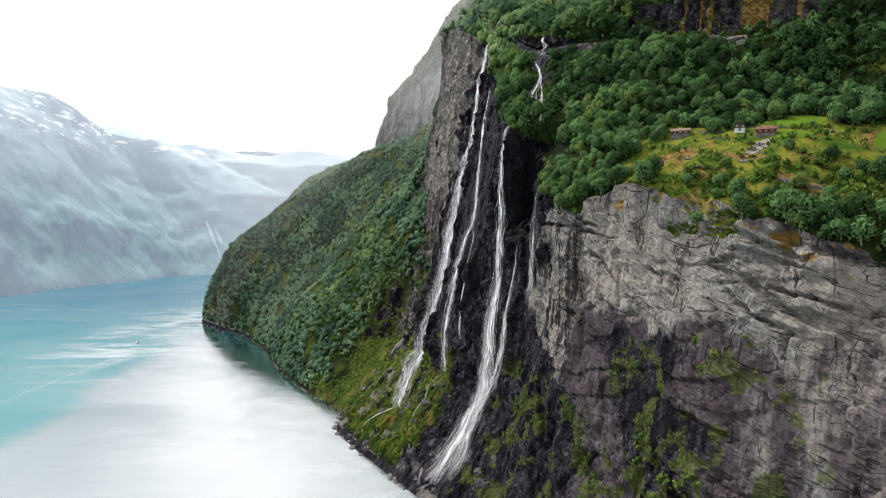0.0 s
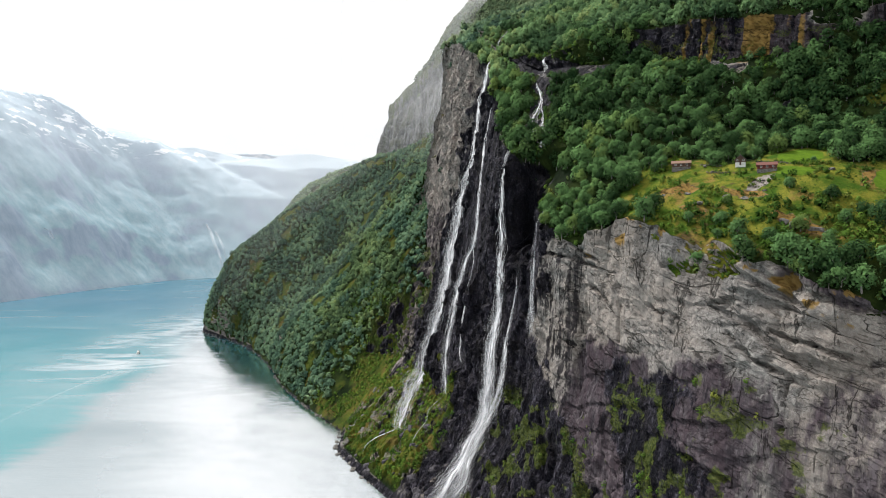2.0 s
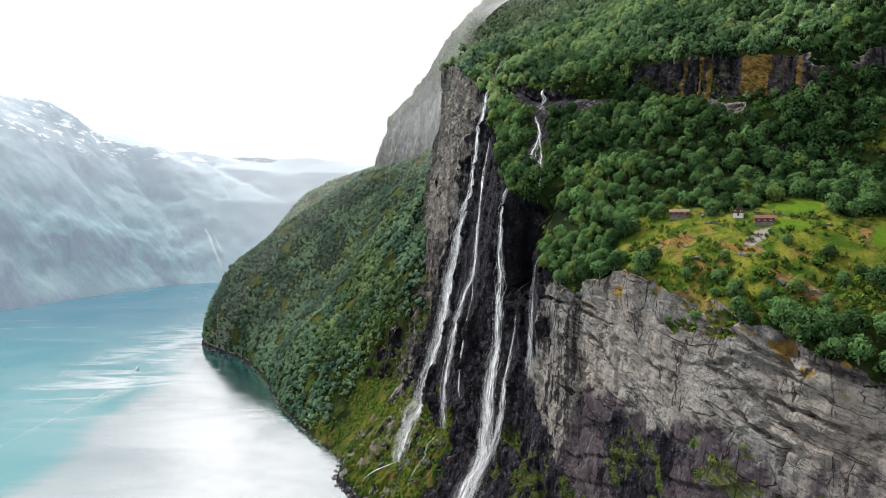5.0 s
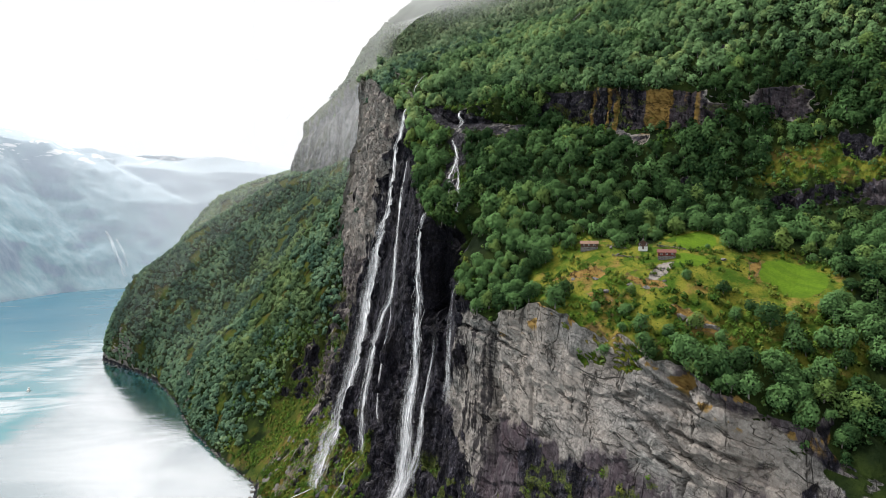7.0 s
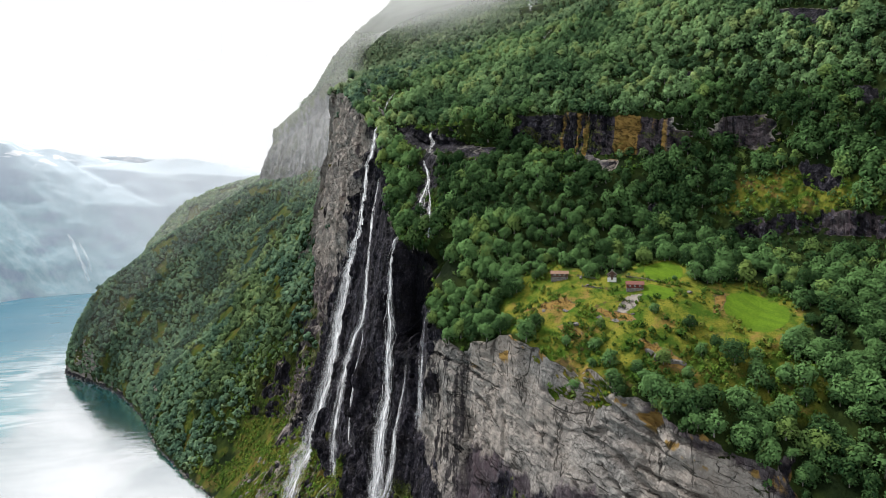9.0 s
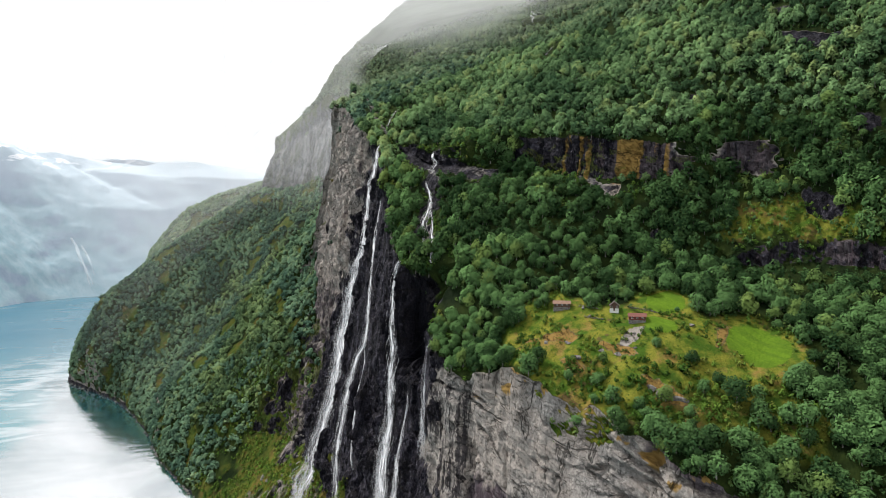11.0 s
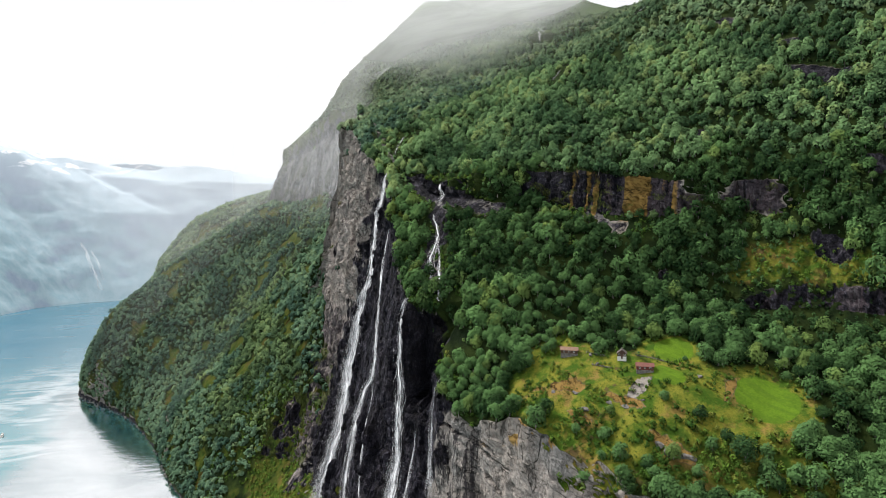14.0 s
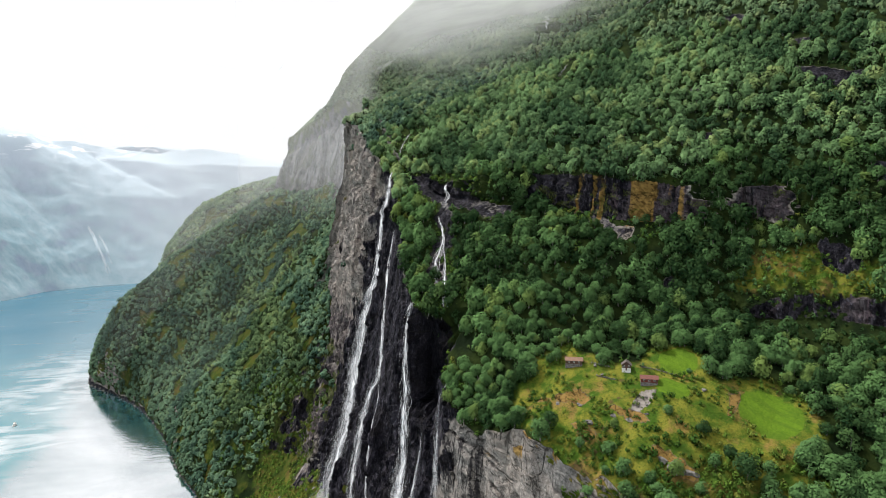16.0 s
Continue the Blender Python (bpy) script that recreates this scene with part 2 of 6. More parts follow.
    k.put(k.shader.inputs["Specular IOR Level"], k.ramp(k.sum("MULTIPLY", wet, bare), 0.3, 0.9, 0.02, 0.06))
    return k.finish(colour, k.ramp(wet, 0.2, 0.9, 0.9, 0.6), n, gloss=None)


def leaf_material(name, low, high, dry):
    k = Nodes(name)
    tint, age, _ = k.attribute("tint")
    c = k.mix(tint, low, high)
    c = k.mix(k.sum("MULTIPLY", k.random(), 0.2), c, k.mix(0.5, high, dry))
    c = k.mix(k.ramp(age, 0.8, 1.0, 0, 0.7), c, dry)
    # leaves lie along the bulge of foliage that they grow on
    bulge = k.n.new("ShaderNodeAttribute")
    bulge.attribute_name = "bulge"
    turned = k.n.new("ShaderNodeVectorTransform")
    turned.vector_type, turned.convert_from, turned.convert_to = "NORMAL", "OBJECT", "WORLD"
    k.l.new(bulge.outputs["Vector"], turned.inputs[0])
    k.finish(c, 0.8, turned.outputs[0], gloss=0.02)
    t = k.n.new("ShaderNodeBsdfTranslucent")
    k.put(t.inputs[0], k.mix(0.5, c, high))
    m = k.n.new("ShaderNodeMixShader")
    m.inputs[0].default_value = 0.05
    k.l.new(k.shader.outputs[0], m.inputs[1])
    k.l.new(t.outputs[0], m.inputs[2])
    k.l.new(m.outputs[0], k.out.inputs[0])
    return k.mat


def plain_material(name, a, b, scale, roughness=0.8, stretch=(1, 1, 1), relief=0.05, gloss=0.3):
    """Two tones mixed by grain, with fine relief."""
    k = Nodes(name)
    g = k.noise(scale, 6, 0.65, k.scaled(*stretch))
    c = k.mix(k.ramp(g, 0.3, 0.7), a, b)
    c = k.mix(k.sum("MULTIPLY", k.random("object"), 0.25), c, b)
    return k.finish(c, roughness, k.bump(g, 0.5, relief), gloss=gloss)


def falling_water_material():
    k = Nodes("falling_water")
    body, thick, _ = k.attribute("flow")
    course = k.n.new("ShaderNodeAttribute")
    course.attribute_name = "course"
    lane = k.scaled(1.0, 0.07, 1.0, at=course.outputs["Vector"])
    threads, veil = k.noise(1.1, 6, 0.7, lane, 0.5), k.noise(0.35, 4, 0.6, lane, 0.4)
    clots = k.noise(0.3, 4, 0.6, k.scaled(1.0, 0.3, 1.0, at=course.outputs["Vector"]))
    c = k.mix(k.ramp(threads, 0.3, 0.6), (0.70, 0.72, 0.76), (0.93, 0.94, 0.96))
    # froth scatters light from above as much as from in front
    up = k.n.new("ShaderNodeVectorMath")
    up.operation, up.inputs[1].default_value = "ADD", (0, 0, 0.25)
    k.l.new(k.n.new("ShaderNodeNewGeometry").outputs["Normal"], up.inputs[0])
    unit = k.n.new("ShaderNodeVectorMath")
    unit.operation = "NORMALIZE"
    k.l.new(up.outputs[0], unit.inputs[0])
    k.finish(c, 0.6, unit.outputs[0], gloss=0.1)
    t = k.n.new("ShaderNodeBsdfTransparent")
    m = k.n.new("ShaderNodeMixShader")
    ragged = k.sum("ADD", k.sum("MULTIPLY", body, 0.75), k.sum("ADD", k.sum("MULTIPLY", k.sum("SUBTRACT", threads, 0.5), 2.3), k.sum("MULTIPLY", k.sum("SUBTRACT", veil, 0.5), 1.0)))
    cover = k.sum("MULTIPLY", k.ramp(ragged, 0.3, 1.25), k.ramp(clots, 0.36, 0.6, 0.25, 1.0))
    k.put(m.inputs[0], k.sum("MULTIPLY", cover, thick))
    k.l.new(t.outputs[0], m.inputs[1])
    k.l.new(k.shader.outputs[0], m.inputs[2])
    k.l.new(m.outputs[0], k.out.inputs[0])
    return k.mat


def fjord_material():
    k = Nodes("fjord_water")
    # calm slicks mirror the sky, whose grey is also painted into their colour; breezy lanes show the milky green of the
    # glacier melt
    s = k.n.new("ShaderNodeSeparateXYZ")
    k.l.new(k.where, s.inputs[0])
    lanes = k.noise(0.006, 5, 0.6, k.scaled(0.35, 1.4, 1.0, radians(12)), 1.2)
    off = k.sum("ADD", s.outputs[0], k.sum("MULTIPLY", s.outputs[1], 0.16))
    drift = k.sum("ADD", off, k.sum("MULTIPLY", k.sum("SUBTRACT", lanes, 0.5), 130.0))
    calm = k.sum("ADD", k.ramp(drift, -350.0, -285.0, 0.0, 0.22), k.ramp(k.sum("ADD", drift, k.sum("MULTIPLY", k.sum("SUBTRACT", s.outputs[1], 400.0), 0.28)), -225.0, 0.0, 0.0, 0.78))
    far = k.ramp(k.sum("ADD", s.outputs[1], k.sum("MULTIPLY", k.sum("SUBTRACT", lanes, 0.5), 1600.0)), 1150.0, 1800.0)
    calm = k.sum("MULTIPLY", calm, k.sum("SUBTRACT", 1.0, k.sum("MULTIPLY", far, 0.75)))
    streaks = k.ramp(lanes, 0.54, 0.66, 0.0, 0.25)
    calm = k.sum("MAXIMUM", calm, k.sum("MULTIPLY", streaks, k.ramp(s.outputs[1], 500.0, 900.0)))
    swirl = k.hairline(k.noise(0.005, 3, 0.5, k.scaled(0.9, 2.6, 1.0, radians(-28)), 0.9), 0.2)
    fresh = k.ramp(k.noise(0.004, 3, 0.5, k.scaled(1.0, 0.6, 1.0)), 0.34, 0.5)
    wake = k.sum("MULTIPLY", k.sum("MULTIPLY", k.sum("SUBTRACT", 1.0, swirl), fresh), k.ramp(s.outputs[1], 780.0, 1050.0))
    wake = k.sum("MULTIPLY", wake, k.ramp(s.outputs[1], 2100.0, 1500.0, 0.0, 1.0))
    calm = k.sum("MAXIMUM", calm, k.sum("MULTIPLY", k.sum("MULTIPLY", wake, k.ramp(off, -620.0, -380.0)), 0.75))
    ripple = k.noise(0.30, 5, 0.65)
    waves = k.noise(0.09, 4, 0.6, k.scaled(0.5, 1.5, 1.0, radians(-15)), 0.5)
    swell = k.noise(0.03, 4, 0.6, k.scaled(1.0, 2.4, 1.0, radians(-20)))
    # water normal tilted towards the camera, so that reflections clear the headland
    lean = k.n.new("ShaderNodeCombineXYZ")
    for j, v in enumerate((0.0, -0.075, 1.0)):
        lean.inputs[j].default_value = v
    n = k.bump(swell, 0.2, 1.2, lean.outputs[0])
    n = k.bump(waves, 0.35, 0.5, n)
    n = k.bump(ripple, 0.25, 0.2, n)
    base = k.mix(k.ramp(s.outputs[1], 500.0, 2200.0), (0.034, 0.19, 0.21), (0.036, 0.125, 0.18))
    sky_grey = k.sum("MULTIPLY", k.ramp(drift, -335.0, -290.0), k.sum("SUBTRACT", 1.0, far))
    # reflected sky put into the base colour as grey
    base = k.mix(k.sum("MULTIPLY", sky_grey, 0.9), base, (0.155, 0.19, 0.207))
    base = k.mix(k.sum("MULTIPLY", calm, k.ramp(sky_grey, 0.0, 1.0, 0.85, 0.0)), base, (0.10, 0.175, 0.19))
    # a smooth strip along the headland mirrors it; its dark reflection is also painted in
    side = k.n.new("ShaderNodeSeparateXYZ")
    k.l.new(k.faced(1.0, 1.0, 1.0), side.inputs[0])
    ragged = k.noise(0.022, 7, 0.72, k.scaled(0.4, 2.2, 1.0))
    reflection_strip = k.ramp(k.sum("ADD", side.outputs[1], k.sum("MULTIPLY", k.sum("SUBTRACT", ragged, 0.5), 170.0)), 178.0, 236.0)
    reflection_strip = k.sum("MULTIPLY", reflection_strip, k.sum("MULTIPLY", k.ramp(k.sum("ADD", side.outputs[0], k.sum("MULTIPLY", k.sum("SUBTRACT", side.outputs[1], 240.0), 3.0)), 560.0, 760.0), k.ramp(side.outputs[0], 1580.0, 1500.0)))
    # dark teal base colour standing in for the reflected headland
    base = k.mix(reflection_strip, base, (0.012, 0.065, 0.078))
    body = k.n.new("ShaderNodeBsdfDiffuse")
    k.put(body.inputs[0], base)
    shine = k.n.new("ShaderNodeBsdfGlossy")
    k.put(shine.inputs["Roughness"], k.sum("SUBTRACT", k.ramp(calm, 0.0, 1.0, 0.24, 0.22), k.sum("MULTIPLY", reflection_strip, 0.2)))
    shine.inputs[0].default_value = (1, 1, 1, 1)
    k.l.new(n, shine.inputs["Normal"])
    facing = k.n.new("ShaderNodeLayerWeight")
    facing.inputs[0].default_value = 0.5
    gloss = k.ramp(facing.outputs["Facing"], 0.1, 0.74, 0.08, 0.92)
    gloss = k.sum("MULTIPLY", gloss, k.ramp(calm, 0.0, 1.0, 0.24, 0.93))
    sheen = k.noise(0.0045, 4, 0.55, k.scaled(1.0, 0.8, 1.0, radians(30)), 0.8)
    gloss = k.sum("MULTIPLY", gloss, k.ramp(sheen, 0.34, 0.62, 0.72, 1.0))
    m = k.n.new("ShaderNodeMixShader")
    k.put(m.inputs[0], gloss)
    k.l.new(body.outputs[0], m.inputs[1])
    k.l.new(shine.outputs[0], m.inputs[2])
    k.l.new(m.outputs[0], k.out.inputs[0])
    return k.mat


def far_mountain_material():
    k = Nodes("hazed_gneiss_with_scrub_and_snow")
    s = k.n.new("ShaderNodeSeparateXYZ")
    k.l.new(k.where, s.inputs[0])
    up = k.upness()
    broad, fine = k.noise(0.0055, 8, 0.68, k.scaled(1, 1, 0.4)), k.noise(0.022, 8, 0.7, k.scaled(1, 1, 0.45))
    # rock and scrub tones are paled and blued: distance haze put into the colour
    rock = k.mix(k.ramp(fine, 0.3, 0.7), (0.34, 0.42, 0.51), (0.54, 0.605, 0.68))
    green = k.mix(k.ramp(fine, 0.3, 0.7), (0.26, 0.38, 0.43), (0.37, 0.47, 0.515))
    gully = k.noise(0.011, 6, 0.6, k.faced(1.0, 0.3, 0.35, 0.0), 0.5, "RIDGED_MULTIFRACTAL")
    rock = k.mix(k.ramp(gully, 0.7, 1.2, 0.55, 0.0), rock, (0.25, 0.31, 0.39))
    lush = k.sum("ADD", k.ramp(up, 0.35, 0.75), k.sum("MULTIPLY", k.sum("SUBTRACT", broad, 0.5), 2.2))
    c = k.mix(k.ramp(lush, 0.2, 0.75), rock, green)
    # painted haze, thicker with height and distance
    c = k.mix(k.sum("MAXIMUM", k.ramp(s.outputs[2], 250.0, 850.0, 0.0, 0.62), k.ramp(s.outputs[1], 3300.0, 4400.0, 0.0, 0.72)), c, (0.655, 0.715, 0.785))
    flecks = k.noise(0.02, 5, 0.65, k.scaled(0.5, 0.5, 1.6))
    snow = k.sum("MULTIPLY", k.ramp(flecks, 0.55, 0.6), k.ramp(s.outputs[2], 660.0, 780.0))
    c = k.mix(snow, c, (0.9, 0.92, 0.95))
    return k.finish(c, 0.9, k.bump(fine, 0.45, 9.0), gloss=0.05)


def mist_material():
    """Thin cloud: white droplets that let most of what lies behind show through."""
    k = Nodes("thin_white_mist")
    dense, _, _ = k.attribute("dense")
    wisps = k.noise(0.006, 5, 0.6, k.scaled(1.0, 1.0, 1.6), 0.6)
    lit, past = k.n.new("ShaderNodeBsdfDiffuse"), k.n.new("ShaderNodeBsdfTranslucent")
    up = k.n.new("ShaderNodeCombineXYZ")
    up.inputs[2].default_value = 1.0
    for b in (lit, past):
        b.inputs[0].default_value = (0.95, 0.96, 0.97, 1)
    k.l.new(up.outputs[0], lit.inputs["Normal"])
    both, m = k.n.new("ShaderNodeMixShader"), k.n.new("ShaderNodeMixShader")
    both.inputs[0].default_value = 0.25
    k.l.new(lit.outputs[0], both.inputs[1])
    k.l.new(past.outputs[0], both.inputs[2])
    k.put(m.inputs[0], k.sum("MULTIPLY", dense, k.ramp(wisps, 0.3, 0.7, 0.85, 1.08)))
    k.l.new(k.n.new("ShaderNodeBsdfTransparent").outputs[0], m.inputs[1])
    k.l.new(both.outputs[0], m.inputs[2])
    k.l.new(m.outputs[0], k.out.inputs[0])
    return k.mat


WALL = wall_material()
MIST = mist_material()
LEAVES = leaf_material("birch_and_alder_leaves", (0.011, 0.034, 0.013), (0.106, 0.207, 0.071), (0.175, 0.24, 0.06))
# leaf colour paled to paint in the mist over crest and far spur
MIST_PALE_LEAVES = leaf_material("birch_leaves_paled_for_mist", (0.060, 0.115, 0.060), (0.185, 0.280, 0.140), (0.25, 0.31, 0.14))
# leaf colour lightened and blued: the headland's haze painted in
BLUE_HAZE_LEAVES = leaf_material("haze_tinted_alder_and_birch_leaves", (0.036, 0.080, 0.058), (0.150, 0.248, 0.146), (0.195, 0.265, 0.13))
# brighter copy of the headland leaves, painted as if lit
SUNLIT_LEAVES = leaf_material("sunlit_birch_leaves", (0.050, 0.092, 0.046), (0.185, 0.275, 0.118), (0.24, 0.30, 0.11))
# upper slope leaves made lighter and bluer, to paint in haze
UPLAND = leaf_material("slope_leaves_lightened_for_haze", (0.028, 0.070, 0.032), (0.170, 0.288, 0.120), (0.245, 0.312, 0.11))
# greyed leaf colour with the summit's mist painted in
SUMMIT_MIST_LEAVES = leaf_material("summit_leaves_paled_for_mist", (0.10, 0.155, 0.085), (0.21, 0.285, 0.155), (0.25, 0.30, 0.16))
BUSH = leaf_material("meadow_shrub_leaves", (0.03, 0.08, 0.015), (0.11, 0.195, 0.03), (0.20, 0.20, 0.045))
BARK = plain_material("grey_birch_bark", (0.12, 0.105, 0.09), (0.28, 0.26, 0.24), 1.2, 0.9)
FOAM = falling_water_material()
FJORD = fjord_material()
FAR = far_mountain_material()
STONE = plain_material("lichened_stone", (0.06, 0.056, 0.052), (0.22, 0.205, 0.19), 0.9, 0.9, relief=0.15, gloss=0.05)
WET_STONE = plain_material("wet_black_stone", (0.012, 0.012, 0.014), (0.11, 0.10, 0.11), 0.7, 0.7, relief=0.3, gloss=0.1)
RED = plain_material("red_painted_boards", (0.085, 0.02, 0.015), (0.15, 0.034, 0.025), 1.5, 0.8, (4, 4, 0.3))
BROWN = plain_material("weathered_brown_boards", (0.05, 0.027, 0.02), (0.12, 0.068, 0.048), 1.5, 0.85, (4, 4, 0.3))
WHITE = plain_material("white_limewash", (0.5, 0.49, 0.46), (0.72, 0.71, 0.68), 1.2, 0.85)
SLATE = plain_material("dark_slate_roof", (0.07, 0.055, 0.05), (0.16, 0.13, 0.12), 1.5, 0.7)
RED_TIN = plain_material("faded_red_roof", (0.10, 0.03, 0.025), (0.19, 0.075, 0.055), 1.0, 0.6)
TIN = plain_material("rust_tinted_roof", (0.13, 0.065, 0.045), (0.25, 0.15, 0.10), 1.0, 0.6)
GLASS = plain_material("dark_window_glass", (0.02, 0.022, 0.025), (0.04, 0.045, 0.05), 1.0, 0.1, gloss=0.5)


# ---- the lines of the falls, as (u, z) down the wall ----
TALL_FALL = [(559, 402), (553, 385), (551, 371), (556, 356), (548, 322), (542, 293), (546, 273), (552, 251), (549, 221), (552, 197), (546, 168), (536, 141), (542, 115), (541, 90), (533, 65), (518, 49), (506, 38)]
SIDE_FALL = [(510, 340), (509, 314), (496, 278), (482, 248), (475, 222), (474, 205), (490, 190), (496, 164), (494, 138), (489, 108), (480, 90), (469, 74)]
SIDE_BRANCH = [(474, 205), (468, 190), (472, 170), (472, 140), (461, 112), (452, 103)]
NICHE_FALL = [(415, 282), (421, 268), (420, 247), (415, 223), (412, 200), (409, 177), (408, 159), (409, 141), (405, 119), (398, 94), (395, 73), (394, 58), (392, 39), (389, 21), (390, 13)]
VEIL_FALL = [(382, 184), (383, 169), (388, 155), (387, 134), (383, 113), (382, 93), (388, 71), (387, 55), (383, 45), (377, 36), (378, 19)]
THREAD = [(348, 236), (355, 219), (358, 198), (356, 174), (355, 157), (354, 141)]
FALL_LINES = (TALL_FALL, SIDE_FALL, SIDE_BRANCH, NICHE_FALL, VEIL_FALL, THREAD)


# ---- the shape of the fjord wall ----
# u runs along the wall, away over the water; w runs into the mountain; the two are level and square to one another.
ALONG, INTO = np.array((-0.505, 0.863)), np.array((0.863, 0.505))


def place(u, w, z):
    """World places of points given along and into the wall."""
    u, w, z = np.broadcast_arrays(u, w, z)
    return np.stack([u * ALONG[0] + w * INTO[0], u * ALONG[1] + w * INTO[1], z], -1)


# Lines that run along the wall, each as (u, w, z).
SHORE = [(-500, 240, 0), (100, 240, 0), (250, 226, 0), (410, 213, 0), (510, 214, 0), (572, 217, 0), (644, 244, 0), (758, 244, 0), (872, 248, 0),
         (1009, 268, 0), (1219, 281, 0), (1359, 267, 0), (1499, 243, 0), (1560, 262, 0), (1700, 330, 0), (2000, 430, 0), (2600, 700, 0)]
LOW = [(-500, 262, 70), (100, 262, 70), (200, 246, 70), (300, 255, 70), (380, 268, 70), (420, 270, 68), (480, 278, 68), (560, 300, 75), (620, 312, 76),
       (680, 318, 68), (730, 300, 68), (784, 288, 68), (950, 293, 74), (1100, 316, 72), (1250, 304, 72), (1420, 260, 84), (1500, 256, 64), (1700, 370, 45), (2000, 470, 60), (2600, 750, 60)]
MIDDLE = [(-500, 272, 120), (100, 272, 122), (150, 267, 120), (200, 258, 120), (250, 264, 122), (300, 271, 126), (340, 279, 138), (380, 288, 150), (420, 292, 146),
          (480, 302, 150), (560, 332, 172), (620, 345, 138), (680, 376, 190), (727, 396, 225), (784, 462, 300), (828, 404, 218), (860, 384, 182), (950, 365, 142), (1100, 395, 148),
          (1250, 340, 136), (1420, 300, 184), (1500, 286, 138), (1700, 410, 110), (2000, 510, 130), (2600, 800, 120)]
RIM = [(-500, 300, 160), (60, 304, 162), (103, 303, 166), (150, 284, 188), (200, 281, 206), (250, 277, 220), (300, 279, 210), (340, 284, 214), (362, 289, 232), (385, 297, 262), (420, 306, 279),
       (455, 322, 305), (490, 346, 340), (530, 372, 378), (562, 384, 398), (620, 402, 432), (680, 426, 458), (730, 446, 476), (784, 467, 488), (822, 462, 330), (950, 440, 235), (1100, 466, 240),
       (1250, 430, 236), (1420, 420, 276), (1500, 418, 262), (1700, 500, 230), (2000, 545, 262), (2600, 900, 200)]
BENCH = [(-500, 400, 226), (60, 390, 230), (110, 388, 236), (150, 365, 232), (200, 345, 247), (235, 344, 253), (270, 330, 256), (300, 336, 268), (340, 343, 288), (385, 346, 306),
         (427, 351, 322), (473, 372, 360), (520, 390, 395), (562, 396, 412), (620, 428, 450), (680, 448, 478), (730, 468, 494), (784, 492, 502), (822, 510, 400), (950, 520, 320), (1050, 495, 303), (1100, 540, 335),
         (1250, 590, 362), (1420, 588, 388), (1500, 560, 338), (1734, 620, 320), (2011, 618, 340), (2600, 1000, 300)]
LEDGE_FOOT = [(-500, 482, 270), (60, 474, 274), (150, 470, 279), (200, 448, 278), (250, 415, 280), (300, 370, 297), (340, 370, 318), (427, 366, 345), (473, 380, 368),
              (562, 399, 417), (680, 452, 482), (784, 497, 506), (822, 530, 430), (950, 545, 350), (1100, 570, 370), (1420, 612, 402), (1500, 592, 362), (1734, 680, 350), (2011, 660, 385), (2600, 1040, 330)]
LEDGE_TOP = [(-500, 488, 300), (60, 480, 294), (150, 477, 298), (200, 455, 292), (250, 424, 288), (300, 380, 305), (340, 382, 326), (427, 376, 355), (473, 384, 371),
             (562, 402, 420), (680, 456, 485), (784, 501, 508), (822, 545, 455), (950, 562, 372), (1100, 590, 395), (1420, 630, 410), (1500, 622, 372), (1734, 760, 400), (2011, 710, 410), (2600, 1100, 350)]
BAND_FOOT = [(-500, 545, 348), (60, 525, 345), (180, 504, 349), (215, 496, 351), (240, 478, 348), (302, 443, 348), (362, 428, 361), (420, 402, 370), (473, 389, 373), (562, 406, 424), (680, 460, 488),
             (784, 500, 511), (822, 556, 480), (950, 580, 395), (1100, 606, 420), (1250, 625, 405), (1420, 646, 420), (1500, 664, 392), (1734, 798, 425), (2011, 765, 440), (2600, 1140, 360)]
BAND_TOP = [(-500, 552, 372), (60, 532, 368), (180, 510, 372), (215, 503, 375), (240, 484, 374), (302, 450, 384), (362, 436, 392), (420, 408, 391), (473, 394, 388), (562, 416, 432), (680, 468, 494),
            (784, 512, 518), (822, 580, 530), (950, 620, 540), (1100, 640, 588), (1250, 655, 568), (1420, 678, 545), (1500, 720, 500), (1734, 815, 470), (2011, 800, 452), (2600, 1160, 370)]
UPPER = [(-500, 620, 500), (100, 602, 492), (187, 604, 494), (250, 592, 498), (351, 612, 532), (421, 610, 528), (485, 596, 526), (560, 600, 530), (640, 610, 548), (715, 620, 565),
         (784, 640, 585), (850, 665, 610), (950, 690, 655), (1060, 695, 700), (1120, 690, 680), (1250, 705, 618), (1420, 796, 658), (1500, 800, 600), (1734, 880, 500), (2011, 850, 468), (2600, 1250, 400)]
CREST = [(-500, 1050, 900), (100, 1050, 880), (250, 1030, 870), (351, 1000, 840), (450, 930, 770), (560, 850, 680), (640, 800, 640), (715, 812, 670), (850, 825, 708), (920, 812, 735), (985, 800, 790),
         (1045, 792, 796), (1150, 806, 752), (1250, 800, 722), (1420, 852, 756), (1500, 880, 690), (1734, 980, 530), (2011, 900, 480), (2600, 1350, 420)]
BACK = [(-500, 1700, 1150), (100, 1700, 1150), (351, 1600, 1130), (450, 1500, 1080), (560, 1400, 1010), (715, 1350, 905), (850, 1250, 860), (950, 1080, 900), (1060, 1060, 930), (1150, 1080, 950), (1250, 1090, 960), (1420, 1100, 1000), (1520, 1180, 930), (1734, 1250, 640), (2011, 1300, 480), (2600, 1800, 450)]
ROWS_IN_SPAN = (2, 36, 46, 84, 34, 30, 10, 22, 22, 60, 56, 16)


